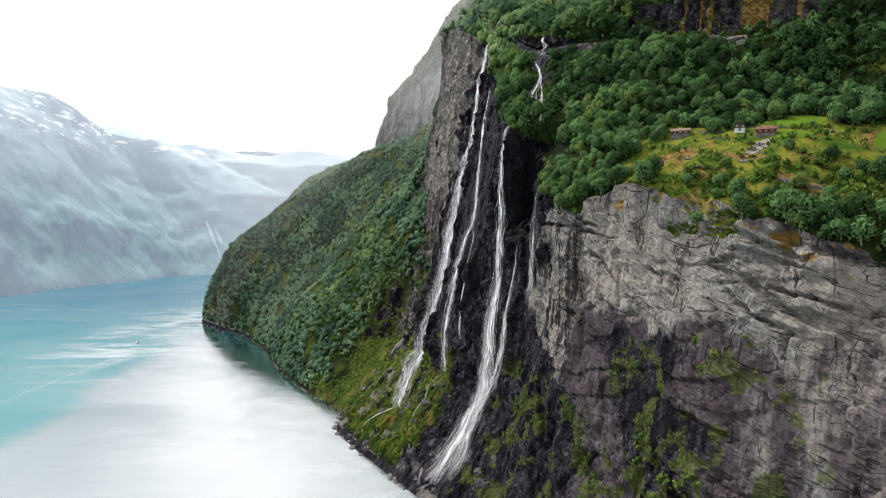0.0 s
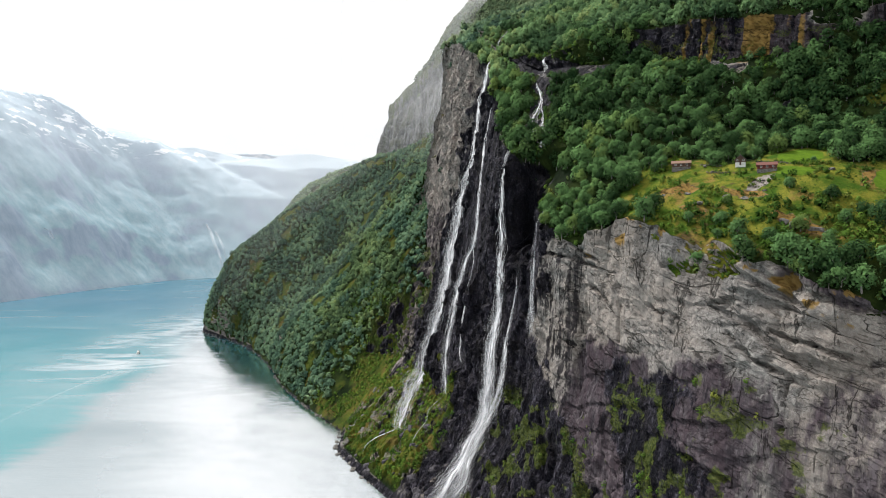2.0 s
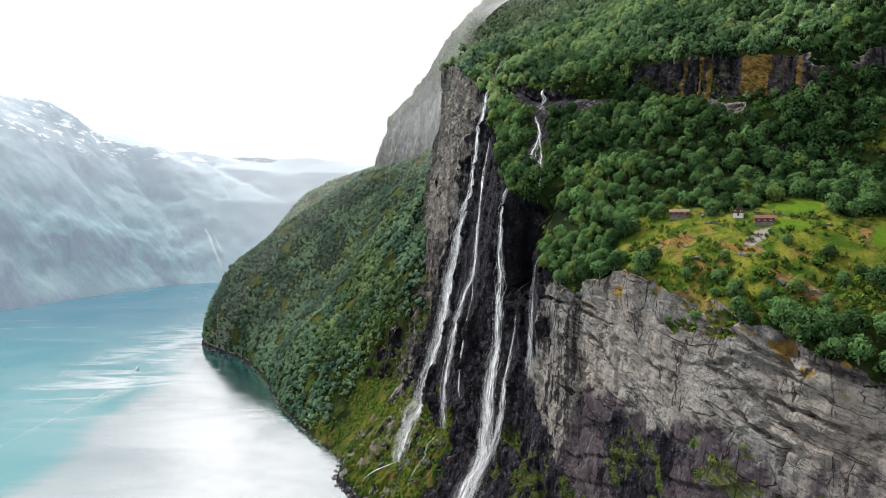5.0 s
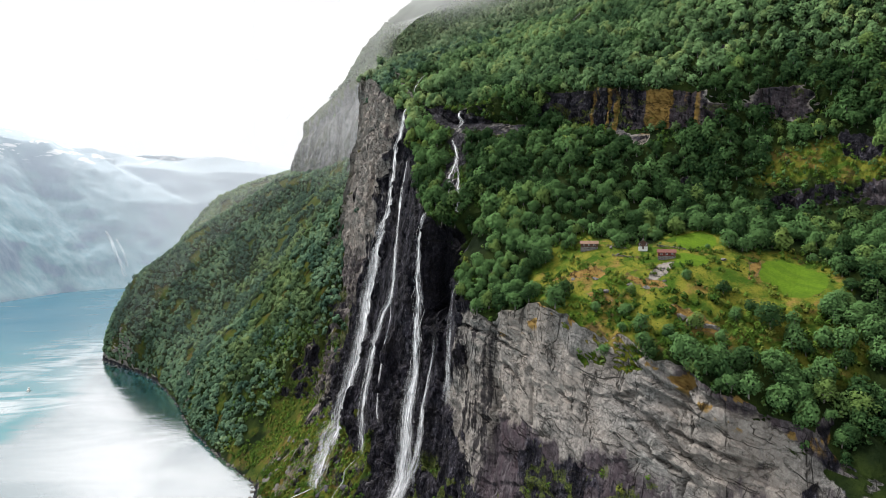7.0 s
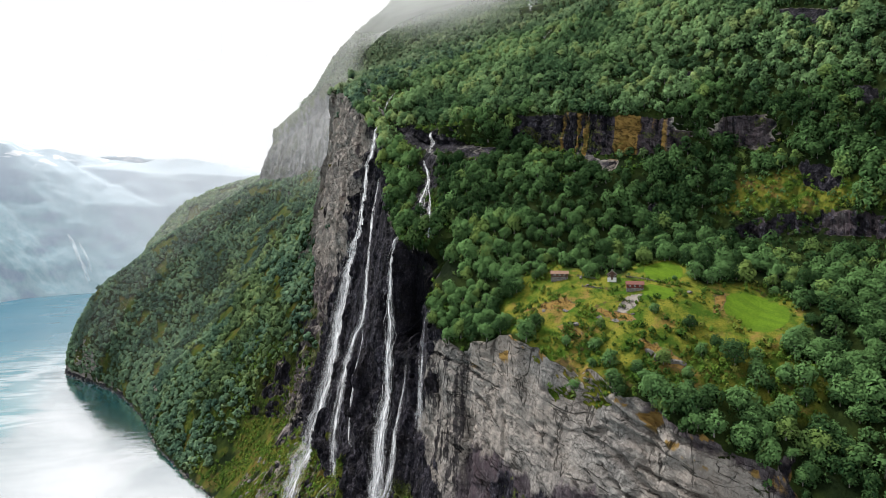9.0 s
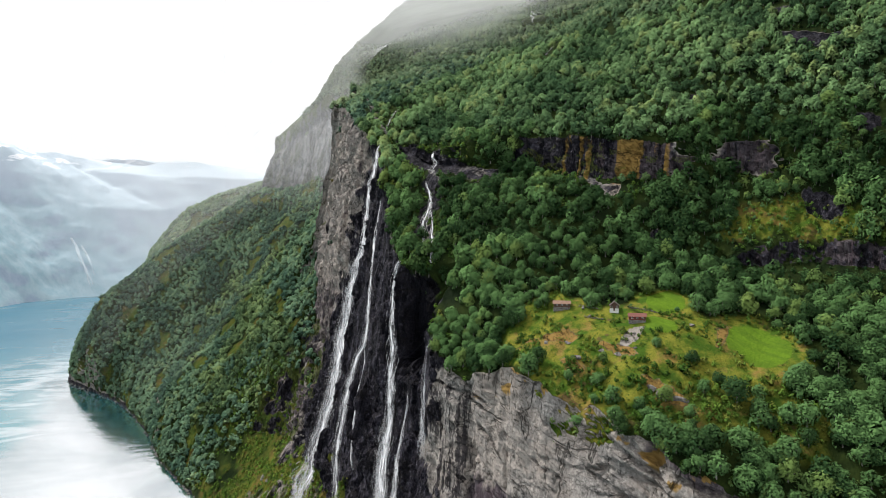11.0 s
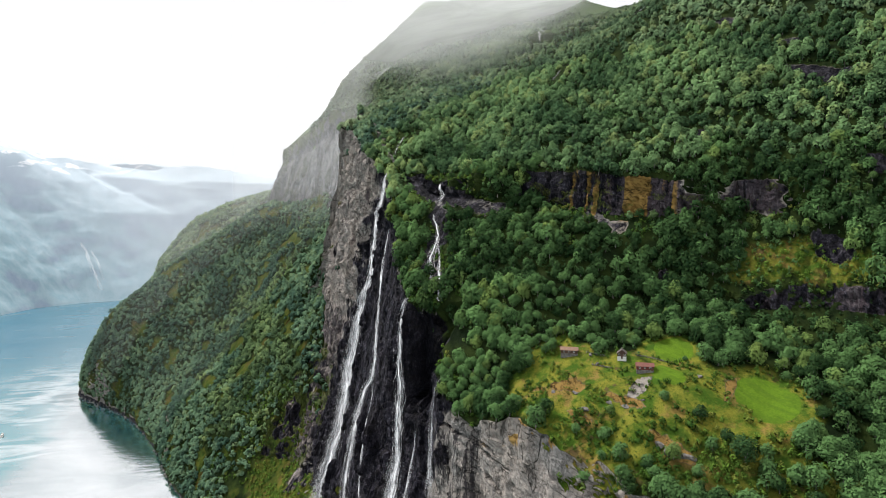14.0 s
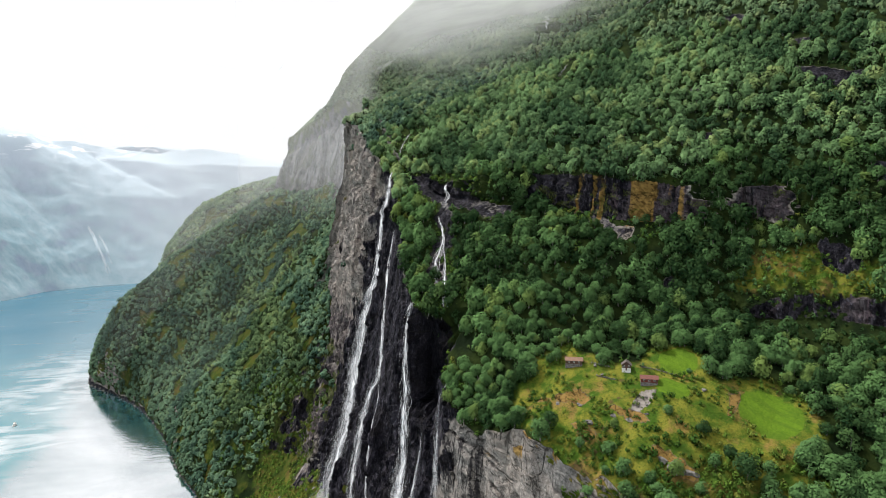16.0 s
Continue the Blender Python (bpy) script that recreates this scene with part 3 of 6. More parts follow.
def along(line, u):
    """A smooth line through (u, w, z) rows that never overshoots: w and z at u."""
    p = np.array(line, float)
    h, d = np.diff(p[:, 0]), np.diff(p[:, 1:], axis=0) / np.diff(p[:, 0])[:, None]
    m = np.zeros_like(p[:, 1:])
    ok = d[1:] * d[:-1] > 0
    w1, w2 = (2 * h[1:] + h[:-1])[:, None], (h[1:] + 2 * h[:-1])[:, None]
    with np.errstate(divide="ignore", invalid="ignore"):
        m[1:-1] = np.where(ok, (w1 + w2) / (w1 / d[:-1] + w2 / d[1:]), 0)
    m[0], m[-1] = d[0], d[-1]
    u = np.clip(u, p[0, 0], p[-1, 0])
    i = np.clip(np.searchsorted(p[:, 0], u) - 1, 0, len(h) - 1)
    s = ((u - p[i, 0]) / h[i])[:, None]
    H = h[i][:, None]
    return ((1 + 2 * s) * (1 - s) ** 2 * p[i, 1:] + s * (1 - s) ** 2 * H * m[i] + s * s * (3 - 2 * s) * p[i + 1, 1:] + s * s * (s - 1) * H * m[i + 1])


def lattice(i, j, k, seed):
    h = (i * 374761393 + j * 668265263 + k * 1274126177 + seed * 974711) & 0xFFFFFFFF
    h = ((h ^ (h >> 13)) * 1103515245) & 0xFFFFFFFF
    h = ((h ^ (h >> 15)) * 1274126177) & 0xFFFFFFFF
    return ((h ^ (h >> 16)) & 0xFFFF) / 65535.0


def grain(x, y, z, seed=0):
    """Smooth noise between 0 and 1."""
    x, y, z = np.broadcast_arrays(x, y, z)
    f = [np.floor(a) for a in (x, y, z)]
    i, j, k = [a.astype(np.int64) for a in f]
    a, b, c = [t * t * (3 - 2 * t) for t in (x - f[0], y - f[1], z - f[2])]
    def edge(dj, dk):
        return lattice(i, j + dj, k + dk, seed) * (1 - a) + lattice(i + 1, j + dj, k + dk, seed) * a
    return (edge(0, 0) * (1 - b) + edge(1, 0) * b) * (1 - c) + (edge(0, 1) * (1 - b) + edge(1, 1) * b) * c


def rough(x, y, z, octaves=4, seed=0):
    """Noise of several sizes, between about -0.5 and 0.5."""
    total, size = 0, 1.0
    for n in range(octaves):
        total = total + size * (grain(x * 2**n, y * 2**n, z * 2**n, seed + n) - 0.5)
        size *= 0.5
    return total


def creased(x, y, z, octaves=4, seed=0):
    """Noise with sharp crests, between 0 and 1."""
    total, size, whole = 0, 1.0, 0
    for n in range(octaves):
        total = total + size * (1 - np.abs(2 * grain(x * 2**n, y * 2**n, z * 2**n, seed + n) - 1))
        whole += size
        size *= 0.5
    return total / whole


def facets(a, b, seed=0):
    """Broken planes: a height that tilts within each cell of an uneven net, and the distance to the cell's edge."""
    a, b = np.broadcast_arrays(a, b)
    i, j = np.floor(a).astype(np.int64), np.floor(b).astype(np.int64)
    near, next_near, value = np.full(a.shape, 9.0), np.full(a.shape, 9.0), np.zeros(a.shape)
    for di in (-1, 0, 1):
        for dj in (-1, 0, 1):
            p, q = i + di, j + dj
            da, db = a - p - lattice(p, q, 1, seed), b - q - lattice(p, q, 2, seed)
            d = np.hypot(da, db)
            v = lattice(p, q, 3, seed) - 0.5 + (lattice(p, q, 4, seed) - 0.5) * 1.1 * da + (lattice(p, q, 5, seed) - 0.5) * 0.45 * db
            value = np.where(d < near, v, value)
            next_near = np.where(d < near, near, np.minimum(next_near, d))
            near = np.minimum(near, d)
    return value, next_near - near


def step(a, b, x):
    t = np.clip((x - a) / (b - a), 0, 1)
    return t * t * (3 - 2 * t)


def wall_grid(u):
    """w and z of the bare wall, a column for each u, from under the water to behind the crest."""
    lines = [along(r, u) for r in (SHORE, LOW, MIDDLE, RIM, BENCH, LEDGE_FOOT, LEDGE_TOP, BAND_FOOT, BAND_TOP, UPPER, CREST, BACK)]
    # the rim is nibbled, not drawn with a ruler
    nib = step(620, 560, u) * np.where(u < 430, 1.0, 0.4)
    lines[3] = lines[3] + np.stack([9 * rough(u / 21, 0.5, 0.5, 3, 101) * nib, 13 * rough(u / 17, 0.7, 0.2, 3, 104) * nib], -1)
    lines.insert(0, lines[0] + np.array((-14, -9)))
    rows = []
    for a, b, n in zip(lines, lines[1:], ROWS_IN_SPAN):
        rows += [a + (b - a) * k / n for k in range(n)]
    g = np.stack(rows + [lines[-1]], 1)
    for _ in range(2):
        g[:, 3:-1] = (g[:, 2:-2] + 2 * g[:, 3:-1] + g[:, 4:]) / 4
    return g


# ---- building helpers ----
def link_mesh(name, verts, faces, material, parent=None, label="", smooth=False, attributes=()):
    """One mesh object from arrays; faces is an array with the same number of corners in each row."""
    verts, faces = np.asarray(verts, np.float32), np.asarray(faces, np.int32)
    me = bpy.data.meshes.new(name)
    me.vertices.add(len(verts))
    me.vertices.foreach_set("co", verts.ravel())
    me.loops.add(faces.size)
    me.loops.foreach_set("vertex_index", faces.ravel())
    me.polygons.add(len(faces))
    me.polygons.foreach_set("loop_start", np.arange(0, faces.size, faces.shape[1], dtype=np.int32))
    me.update(calc_edges=True)
    me.polygons.foreach_set("use_smooth", np.full(len(faces), smooth))
    for key, rgb in attributes:
        a = me.attributes.new(key, "FLOAT_VECTOR", "POINT")
        a.data.foreach_set("vector", np.asarray(rgb, np.float32).ravel())
    me.materials.append(material)
    ob = new(name, me)
    if parent is not None:
        ob.parent = parent
    return tagged(ob, label)


def part(name, bm, material, parent, label="", smooth=False):
    me = bpy.data.meshes.new(name)
    bm.normal_update()
    bm.to_mesh(me)
    bm.free()
    me.materials.append(material)
    if smooth:
        me.polygons.foreach_set("use_smooth", np.ones(len(me.polygons), bool))
    ob = new(name, me)
    ob.parent = parent
    return tagged(ob, label)


def box(bm, x0, x1, y0, y1, z0, z1):
    m = Matrix.Translation(((x0 + x1) / 2, (y0 + y1) / 2, (z0 + z1) / 2)) @ Matrix.Diagonal((x1 - x0, y1 - y0, z1 - z0, 1))
    return bmesh.ops.create_cube(bm, size=1.0, matrix=m)["verts"]


def quads(cols, rows):
    i = (np.arange(cols - 1)[:, None] * rows + np.arange(rows - 1)[None]).ravel()
    return np.stack([i, i + rows, i + rows + 1, i + 1], -1)


# ---- the fjord wall ----
U = np.concatenate([np.arange(-500, 60, 20), np.arange(60, 820, 1.6), np.arange(820, 1000, 3.2), np.arange(1000, 1700, 6.0), np.arange(1700, 2601, 15.0)])
bare = wall_grid(U)
uu, ww, zz = np.repeat(U[:, None], bare.shape[1], 1), bare[..., 0].copy(), bare[..., 1].copy()


def upright(u, w, z):
    """How level the ground lies, 0 to 1, and its outward normal along u, w, z."""
    p = np.stack([u, w, z], -1)
    n = np.cross(np.gradient(p, axis=0), np.gradient(p, axis=1))
    n /= np.linalg.norm(n, axis=-1, keepdims=True) + 1e-9
    return n * np.sign(n[..., 2:] + 1e-6 - n[..., 1:2] * 0.5)


nrm = upright(uu, ww, zz)
level = np.abs(nrm[..., 2])
steep = step(0.66, 0.42, level)
lie = level.copy()
steep = np.maximum(steep, 0.75 * step(-6, 6, uu - 334 + 1.05 * np.clip(132 - zz, 0, 70)) * step(660, 600, uu) * step(150, 120, zz) * step(4, 12, zz))
falls_zone = step(345, 395, uu) * step(620, 580, uu) * step(30, 60, zz)
bend = 5 * rough(uu / 24, ww / 40, zz / 24, 3, 2) + 11 * rough(uu / 50, 0.3, zz / 38, 4, 6) * step(345, 320, uu)
f1, e1 = facets((uu + bend) / 25, (zz - 0.25 * uu + bend) / 34, 3)
f2, e2 = facets((uu + bend) / 9, (zz + 0.15 * uu - bend) / 12, 5)
f3, _ = facets((uu - bend * 0.5) / 3.6, (zz + bend * 0.6) / 4.6, 7)
slabby = step(350, 315, uu) * step(70, 100, zz) * step(262, 246, zz)
crag = 1 + 0.5 * step(560, 600, uu) * step(850, 800, uu) - 0.62 * slabby + 0.35 * step(350, 380, uu) * step(600, 570, uu)
tower = step(572, 585, uu) * step(800, 788, uu) * step(230, 290, zz)
rim_z = along(RIM, U)[:, 1][:, None]
bed = (rim_z - zz) / 11 + 1.2 * rough(uu / 45, 0.5, zz / 45, 3, 16)
shelf = (bed - np.floor(bed)) * step(75, 45, rim_z - zz) * step(-8, 3, rim_z - zz)
joint = (zz + 0.2 * uu) / 17 + 1.6 * rough(uu / 60, 0.5, zz / 40, 3, 12)
ledges = (joint - np.floor(joint)) ** 2 * step(-0.1, 0.15, rough(uu / 30, 0.9, zz / 20, 3, 13))
out = steep * (5 * rough(uu / 60, ww / 60, zz / 75, 2, 1) + crag * (4.5 * f1 + (3.0 - 1.6 * slabby) * f2 + 2.0 * f3 - (1 - 0.85 * slabby) * (1.1 * step(0.16, 0.0, e2) + 1.6 * step(0.1, 0.0, e1))) - slabby * (0.5 * shelf + 1.6 * ledges) + (1.1 - 0.5 * slabby) * rough(uu / 3, ww / 4, zz / 4, 2, 14) + 1)
out += steep * tower * 13 * (creased((uu + 0.08 * zz) / 46, 0.4, zz / 400, 2, 27) - 0.6)
out += steep * tower * (7 * (creased((uu + 0.05 * zz) / 17, 0.7, zz / 110, 3, 28) - 0.6) + 3.5 * (creased(uu / 30, 0.2, zz / 13, 2, 29) - 0.55))
out += steep * falls_zone * (12 * (creased(uu / 19, 0.3, zz / 140, 3, 21) - 0.6) + 4 * (creased(uu / 8, ww / 9, zz / 24, 3, 24) - 0.55))
far_face = step(960, 1020, uu) * step(1560, 1480, uu) * step(400, 440, zz) * step(800, 760, zz)
out += steep * far_face * (22 * (creased((uu + 0.3 * zz) / 95, 0.3, zz / 260, 3, 30) - 0.6) + 9 * (creased(uu / 40, 0.7, zz / 60, 3, 32) - 0.55) - 8 * step(0.35, 0.0, np.abs(zz - 545 + 0.1 * (uu - 1100)) / 60))
out += (1 - steep) * (3.5 * rough(uu / 45, ww / 45, 0.5, 4, 31) + 0.8 * rough(uu / 7, ww / 7, 0.5, 2, 35)) * step(2, 14, zz)
out *= step(-3, 8, zz)
# the rock bands above the farm stand in uneven ribs
ribbed = step(530, 480, uu) * step(252, 262, zz) * step(400, 388, zz)
out += steep * ribbed * (5.5 * (creased((uu + bend) / 12, 0.3, zz / 45, 3, 37) - 0.6) + 3 * (creased(uu / 30, 0.6, zz / 9, 3, 38) - 0.6))
# broken beds that dip along the slab, each with an overhang, and upright flutes on its corner
dip = creased((uu + 2 * bend) / 75, 0.5, (zz - 0.28 * uu + bend) / 15, 4, 33)
out -= steep * slabby * 4.0 * step(0.72, 0.84, dip) * step(330, 300, uu) * step(138, 165, zz + 20 * rough(uu / 40, 0.2, 0.4, 3, 36))
flute = creased((uu - 0.18 * zz + bend) / 13, 0.4, zz / 70, 4, 34)
out += steep * step(282, 296, uu - 0.12 * (zz - 150)) * step(352, 338, uu) * step(60, 90, zz) * 9 * (flute - 0.62)
# long cracks across the bare slab, each as (u, z) along it
CRACKS = [[(240, 172), (230, 169), (219, 167)], [(297, 214), (294, 183), (284, 146)], [(172, 167), (163, 164), (153, 162), (141, 159), (128, 157)], [(222, 166), (219, 152)], [(311, 144), (285, 137), (267, 122)],
          [(231, 193), (214, 194)], [(208, 192), (198, 191)], [(162, 156), (160, 127)], [(341, 200), (299, 195)], [(202, 103), (179, 98)], [(190, 162), (175, 152), (154, 146)], [(262, 180), (258, 150)]]
for n, crack in enumerate(CRACKS):
    for (ua, za), (ub, zb) in zip(crack, crack[1:]):
        du, dz = ub - ua, zb - za
        f = np.clip(((uu - ua) * du + (zz - za) * dz) / (du * du + dz * dz), 0, 1)
        off = np.hypot(uu - ua - f * du, zz - za - f * dz + 4.0 * rough(uu / 9, n * 3.7, zz / 9, 3, 19))
        out -= 3.4 * step(1.8, 0.3, off) * steep * (0.4 + grain(uu / 5, n * 2.1, zz / 5, 18))
# smooth channels along the falls, so that bulges don't hide the water from the camera
away = np.full(uu.shape, 99.0)
for line in FALL_LINES:
    for (ua, za), (ub, zb) in zip(line, line[1:]):
        f = np.clip(((uu - ua) * (ub - ua) + (zz - za) * (zb - za)) / ((ub - ua) ** 2 + (zb - za) ** 2), 0, 1)
        away = np.minimum(away, np.hypot(uu - ua - f * (ub - ua), zz - za - f * (zb - za)))
channel = step(12, 4, away)
# relief before the side fall, flattened to fit the camera's view
flattened = step(425, 440, uu) * step(530, 510, uu) * step(150, 190, zz) * step(350, 338, zz)
out = out * (1 - np.maximum(0.9 * channel, 0.55 * flattened)) - 0.6 * channel - 2.0 * flattened * (1 - channel)
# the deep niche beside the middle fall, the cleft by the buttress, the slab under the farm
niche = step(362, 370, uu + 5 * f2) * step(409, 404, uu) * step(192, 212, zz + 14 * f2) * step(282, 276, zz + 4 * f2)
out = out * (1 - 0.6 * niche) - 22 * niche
out -= 7 * np.exp(-((uu - 300 - (zz - 180) * 0.12) / 5.5) ** 2) * step(90, 130, zz) * step(232, 215, zz) * steep
ww += out * nrm[..., 1]
zz += out * nrm[..., 2]
uu = uu + np.clip(out, -3, 3) * nrm[..., 0] * 0.5
nrm = upright(uu, ww, zz)
level = np.abs(nrm[..., 2])
lie = lie + 0.3 * np.clip(level - lie, -0.3, 0.6)

# what covers the wall: turf, wet rock, meadow; and the rock's stains, ochre and moss; wet and stain tones also carry
# painted shade in recesses
blotch = rough(uu / 16, ww / 16, zz / 16, 4, 41)
grass = step(0.38, 0.55, lie + 0.3 * blotch)
grass = np.maximum(grass, step(700, 740, uu) * step(0.2, 0.34, lie + 0.3 * blotch) * step(640, 560, zz) * step(1010, 980, uu - 0.9 * np.maximum(0, 420 - zz)))
grass = np.maximum(grass, step(0.2, 0.34, lie + 0.25 * blotch) * step(250, 260, zz) * step(400, 370, uu) * step(342, 330, zz - 0.1 * (uu - 200)) * (1 - step(215, 195, uu) * step(264, 268, zz) * step(302, 298, zz)))
grass = np.maximum(grass, step(1100, 1200, uu) * step(0.02, 0.14, lie + 0.2 * blotch) * step(395, 380, zz) * step(6, 16, zz + 20 * blotch))
ur = uu + 30 * rough(zz / 11, uu / 25, 0.5, 3, 39)
band_gap = np.maximum.reduce([step(250, 262, ur) * step(384, 370, ur), step(190, 202, ur) * step(244, 232, ur), step(428, 440, ur) * step(495, 480, ur)])
grass = np.maximum(grass, step(322, 332, zz) * step(530, 500, uu) * step(0.0, 0.2, 1 - band_gap + blotch * 0.4 - 0.5) * step(0.1, 0.2, lie))
grass = np.maximum(grass, step(418, 428, uu) * step(552, 540, uu) * step(-2, 6, zz - rim_z) * step(0.12, 0.25, lie + 0.2 * blotch))
grass *= step(0.4, 2.2, zz + 4 * blotch)
grass = np.where((uu > 575) & (uu < 800) & (zz > 250) & (zz < 480), grass * step(0.5, 0.66, level), grass)
grass *= 1 - step(352, 342, uu) * step(9, 15, rim_z - zz + 12 * blotch) * step(0.7, 0.55, lie)
talus = step(430, 455, uu + 30 * blotch) * step(700, 640, uu) * step(95, 60, zz + 60 * blotch)
grass = grass * (1 - falls_zone * step(0.8, 0.65, lie) * step(5, -3, zz - rim_z)) * (1 - step(330, 350, uu) * step(660, 620, uu) * step(250, 200, zz))
grass = np.maximum(grass, talus * step(0.22, 0.42, 0.5 + 1.2 * rough(uu / 22, ww / 22, zz / 22, 3, 44)) * step(2, 8, zz))
wet = step(328, 362, uu + 30 * blotch + 0.12 * (zz - 150)) * step(30, -25, uu - 568 - 60 * step(290, 170, zz) + 40 * blotch) * step(0.8, 0.6, lie) * step(8, 30, zz) * step(420, 400, zz)
wet *= 0.78 + 0.5 * step(-0.12, 0.12, rough(uu / 30, ww / 30, zz / 70, 3, 47))
# the niche takes full wet black as well, painted for its shade
wet = np.maximum(wet, step(356, 372, uu) * step(418, 406, uu) * step(190, 215, zz) * step(284, 278, zz))
foot = 334 - 1.05 * np.clip(132 - zz, 0, 70)
wet = np.maximum(wet, 0.95 * step(-8, 8, uu - foot + 26 * blotch) * step(420, 400, uu) * step(150, 125, zz) * step(3, 9, zz))
open_band = np.maximum.reduce([step(250, 262, ur) * step(384, 370, ur), step(190, 202, ur) * step(244, 232, ur), 0.8 * step(425, 440, ur) * step(500, 480, ur)])
wet = np.maximum(wet, 0.75 * step(395, 430, uu) * step(650, 620, uu) * step(85, 60, zz) * step(1, 5, zz) * (1 - talus))
bands = step(322, 332, zz) * step(0.62, 0.45, lie) * step(520, 470, uu) * open_band
wet = np.maximum(wet, bands * (0.44 + 0.1 * step(245, 235, uu) + 0.9 * rough(uu / 7, 0.5, zz / 50, 3, 49)))
wet = np.maximum(wet, step(0.62, 0.45, lie) * step(230, 200, uu) * step(262, 270, zz) * step(310, 300, zz) * (0.6 + 0.9 * rough(uu / 9, 0.5, zz / 9, 3, 50)))

wet = np.maximum(wet, 0.7 * step(640, 690, uu) * step(760, 720, uu) * step(0.6, 0.45, lie) * step(230, 170, zz))
wet = np.maximum(wet, 0.85 * step(180, 222, uu + 45 * blotch) * step(272, 260, uu - 0.62 * np.minimum(0, zz - 126) + 12 * blotch) * step(143, 131, zz + 16 * blotch) * step(0.7, 0.5, lie))
wet = np.maximum(wet, 0.8 * step(380, 420, uu) * step(8, 4, zz + 6 * blotch))
wet = np.maximum(wet, 0.9 * step(118, 106, uu + 12 * blotch) * step(182, 172, zz) * step(-0.2, 0.1, rough(uu / 9, 0.5, zz / 14, 3, 45)))
limit = 144 + 4 * step(190, 120, uu) + 26 * rough(uu / 30, 0.5, 0.5, 3, 51)
stain_and_shade = step(320, 285, uu) * step(limit + 16, limit - 14, zz) * (0.56 + 0.46 * step(150, 205, uu) + 0.8 * rough(uu / 14, 0.5, zz / 45, 3, 53))
stain_and_shade = np.maximum(stain_and_shade, 0.55 * step(575, 600, uu) * step(840, 800, uu) * step(300, 230, zz))
stain_and_shade = np.maximum(stain_and_shade, (0.1 + 0.7 * rough(uu / 12, 0.5, zz / 90, 3, 55)) * tower)
stain_and_shade = np.maximum(stain_and_shade, 0.7 * step(150, 165, zz) * step(190, 160, uu) * step(14, 2, rim_z - zz + 24 * blotch))
stain_and_shade = np.maximum(stain_and_shade, 0.95 * bands)
stain_and_shade = np.maximum(stain_and_shade, 0.9 * step(0.62, 0.45, lie) * step(230, 200, uu) * step(262, 270, zz) * step(310, 300, zz))
stain_and_shade = np.maximum(stain_and_shade, 0.42 * step(980, 1040, uu) * step(380, 420, zz) * step(0.9, 0.7, lie))
# shade painted into the pillar's recesses, from the noise that shapes them
recess_shade = creased((uu + 0.05 * zz) / 17, 0.7, zz / 110, 3, 28)
stain_and_shade = np.maximum(stain_and_shade, tower * step(0.6, 0.45, recess_shade) * 0.5)
wet = np.maximum(wet, tower * step(0.46, 0.34, recess_shade) * 0.6)
ochre = step(258, 268, uu) * step(368, 356, uu) * step(340, 348, zz) * step(396, 388, zz) * step(0.46, 0.66, 0.75 * grain(uu / 14, 0.5, 0.5, 57) + 0.35 * grain(uu / 3, 0.2, zz / 40, 58)) * (0.55 + 0.6 * grain(uu / 6, 0.5, zz / 12, 59))
ochre = np.maximum(ochre, 0.75 * step(150, 175, zz) * step(240, 215, zz) * step(330, 300, uu) * step(0.12, 0.27, rough(uu / 13, ww / 13, zz / 9, 3, 60)) * step(22, 8, rim_z - zz))
moss = step(0.02, 0.24, rough(uu / 16, 0.5, zz / 20, 4, 63)) * step(300, 250, uu) * step(100, 150, uu) * step(150, 128, zz) * 0.85
moss = np.maximum(moss, 0.8 * step(600, 640, uu) * step(760, 720, uu) * step(0.0, 0.15, rough(uu / 18, 0.5, zz / 18, 3, 66)) * step(240, 180, zz))
moss = np.maximum(moss, 0.45 * step(980, 1030, uu) * step(0.9, 0.7, lie) * step(-0.25, 0.1, rough(uu / 60, 0.5, zz / 30, 3, 67)) * step(380, 420, zz))
moss = np.maximum(moss, bands * 0.6 * step(0.05, 0.2, rough(uu / 9, 0.5, zz / 7, 3, 69)))
moss = np.maximum(moss, 0.8 * step(-10, 5, uu - foot) * step(420, 380, uu) * step(120, 90, zz) * step(0.02, 0.14, rough(uu / 12, 0.5, zz / 12, 3, 68)))
pink = np.maximum(step(335, 290, uu) * step(190, 215, uu) * step(205, 180, zz) * 0.5, 0.95 * step(570, 590, uu) * step(810, 790, uu))


def oval(u, w, uc, wc, ru, rw, turn=0.0):
    c, s = math.cos(turn), math.sin(turn)
    a, b = (u - uc) * c + (w - wc) * s, -(u - uc) * s + (w - wc) * c
    return np.hypot(a / ru, b / rw)


def meadow(u, w):
    """How far a place lies in the farm's meadow: over 0 inside."""
    d = np.minimum.reduce([oval(u, w, 235, 316, 52, 30, -0.25), oval(u, w, 215, 368, 17, 19, -0.4), oval(u, w, 178, 346, 40, 22, -0.3), oval(u, w, 157, 372, 25, 21, -0.5), oval(u, w, 224, 290, 40, 13, -0.1)])
    return 1.0 - d + 0.5 * rough(u / 14, w / 14, 0.5, 3, 71)


def scrubby(u, w):
    """The half-wooded slope below the mown field, over 0 inside."""
    d = np.minimum.reduce([oval(u, w, 168, 317, 40, 22, -0.45), oval(u, w, 135, 335, 34, 20, -0.5), oval(u, w, 205, 297, 30, 14, -0.2)])
    return 1.0 - d + 0.4 * rough(u / 11, w / 11, 0.5, 3, 72)


field = step(-0.22, 0.0, meadow(uu, ww)) * step(300, 280, zz) * step(0.2, 0.45, level)
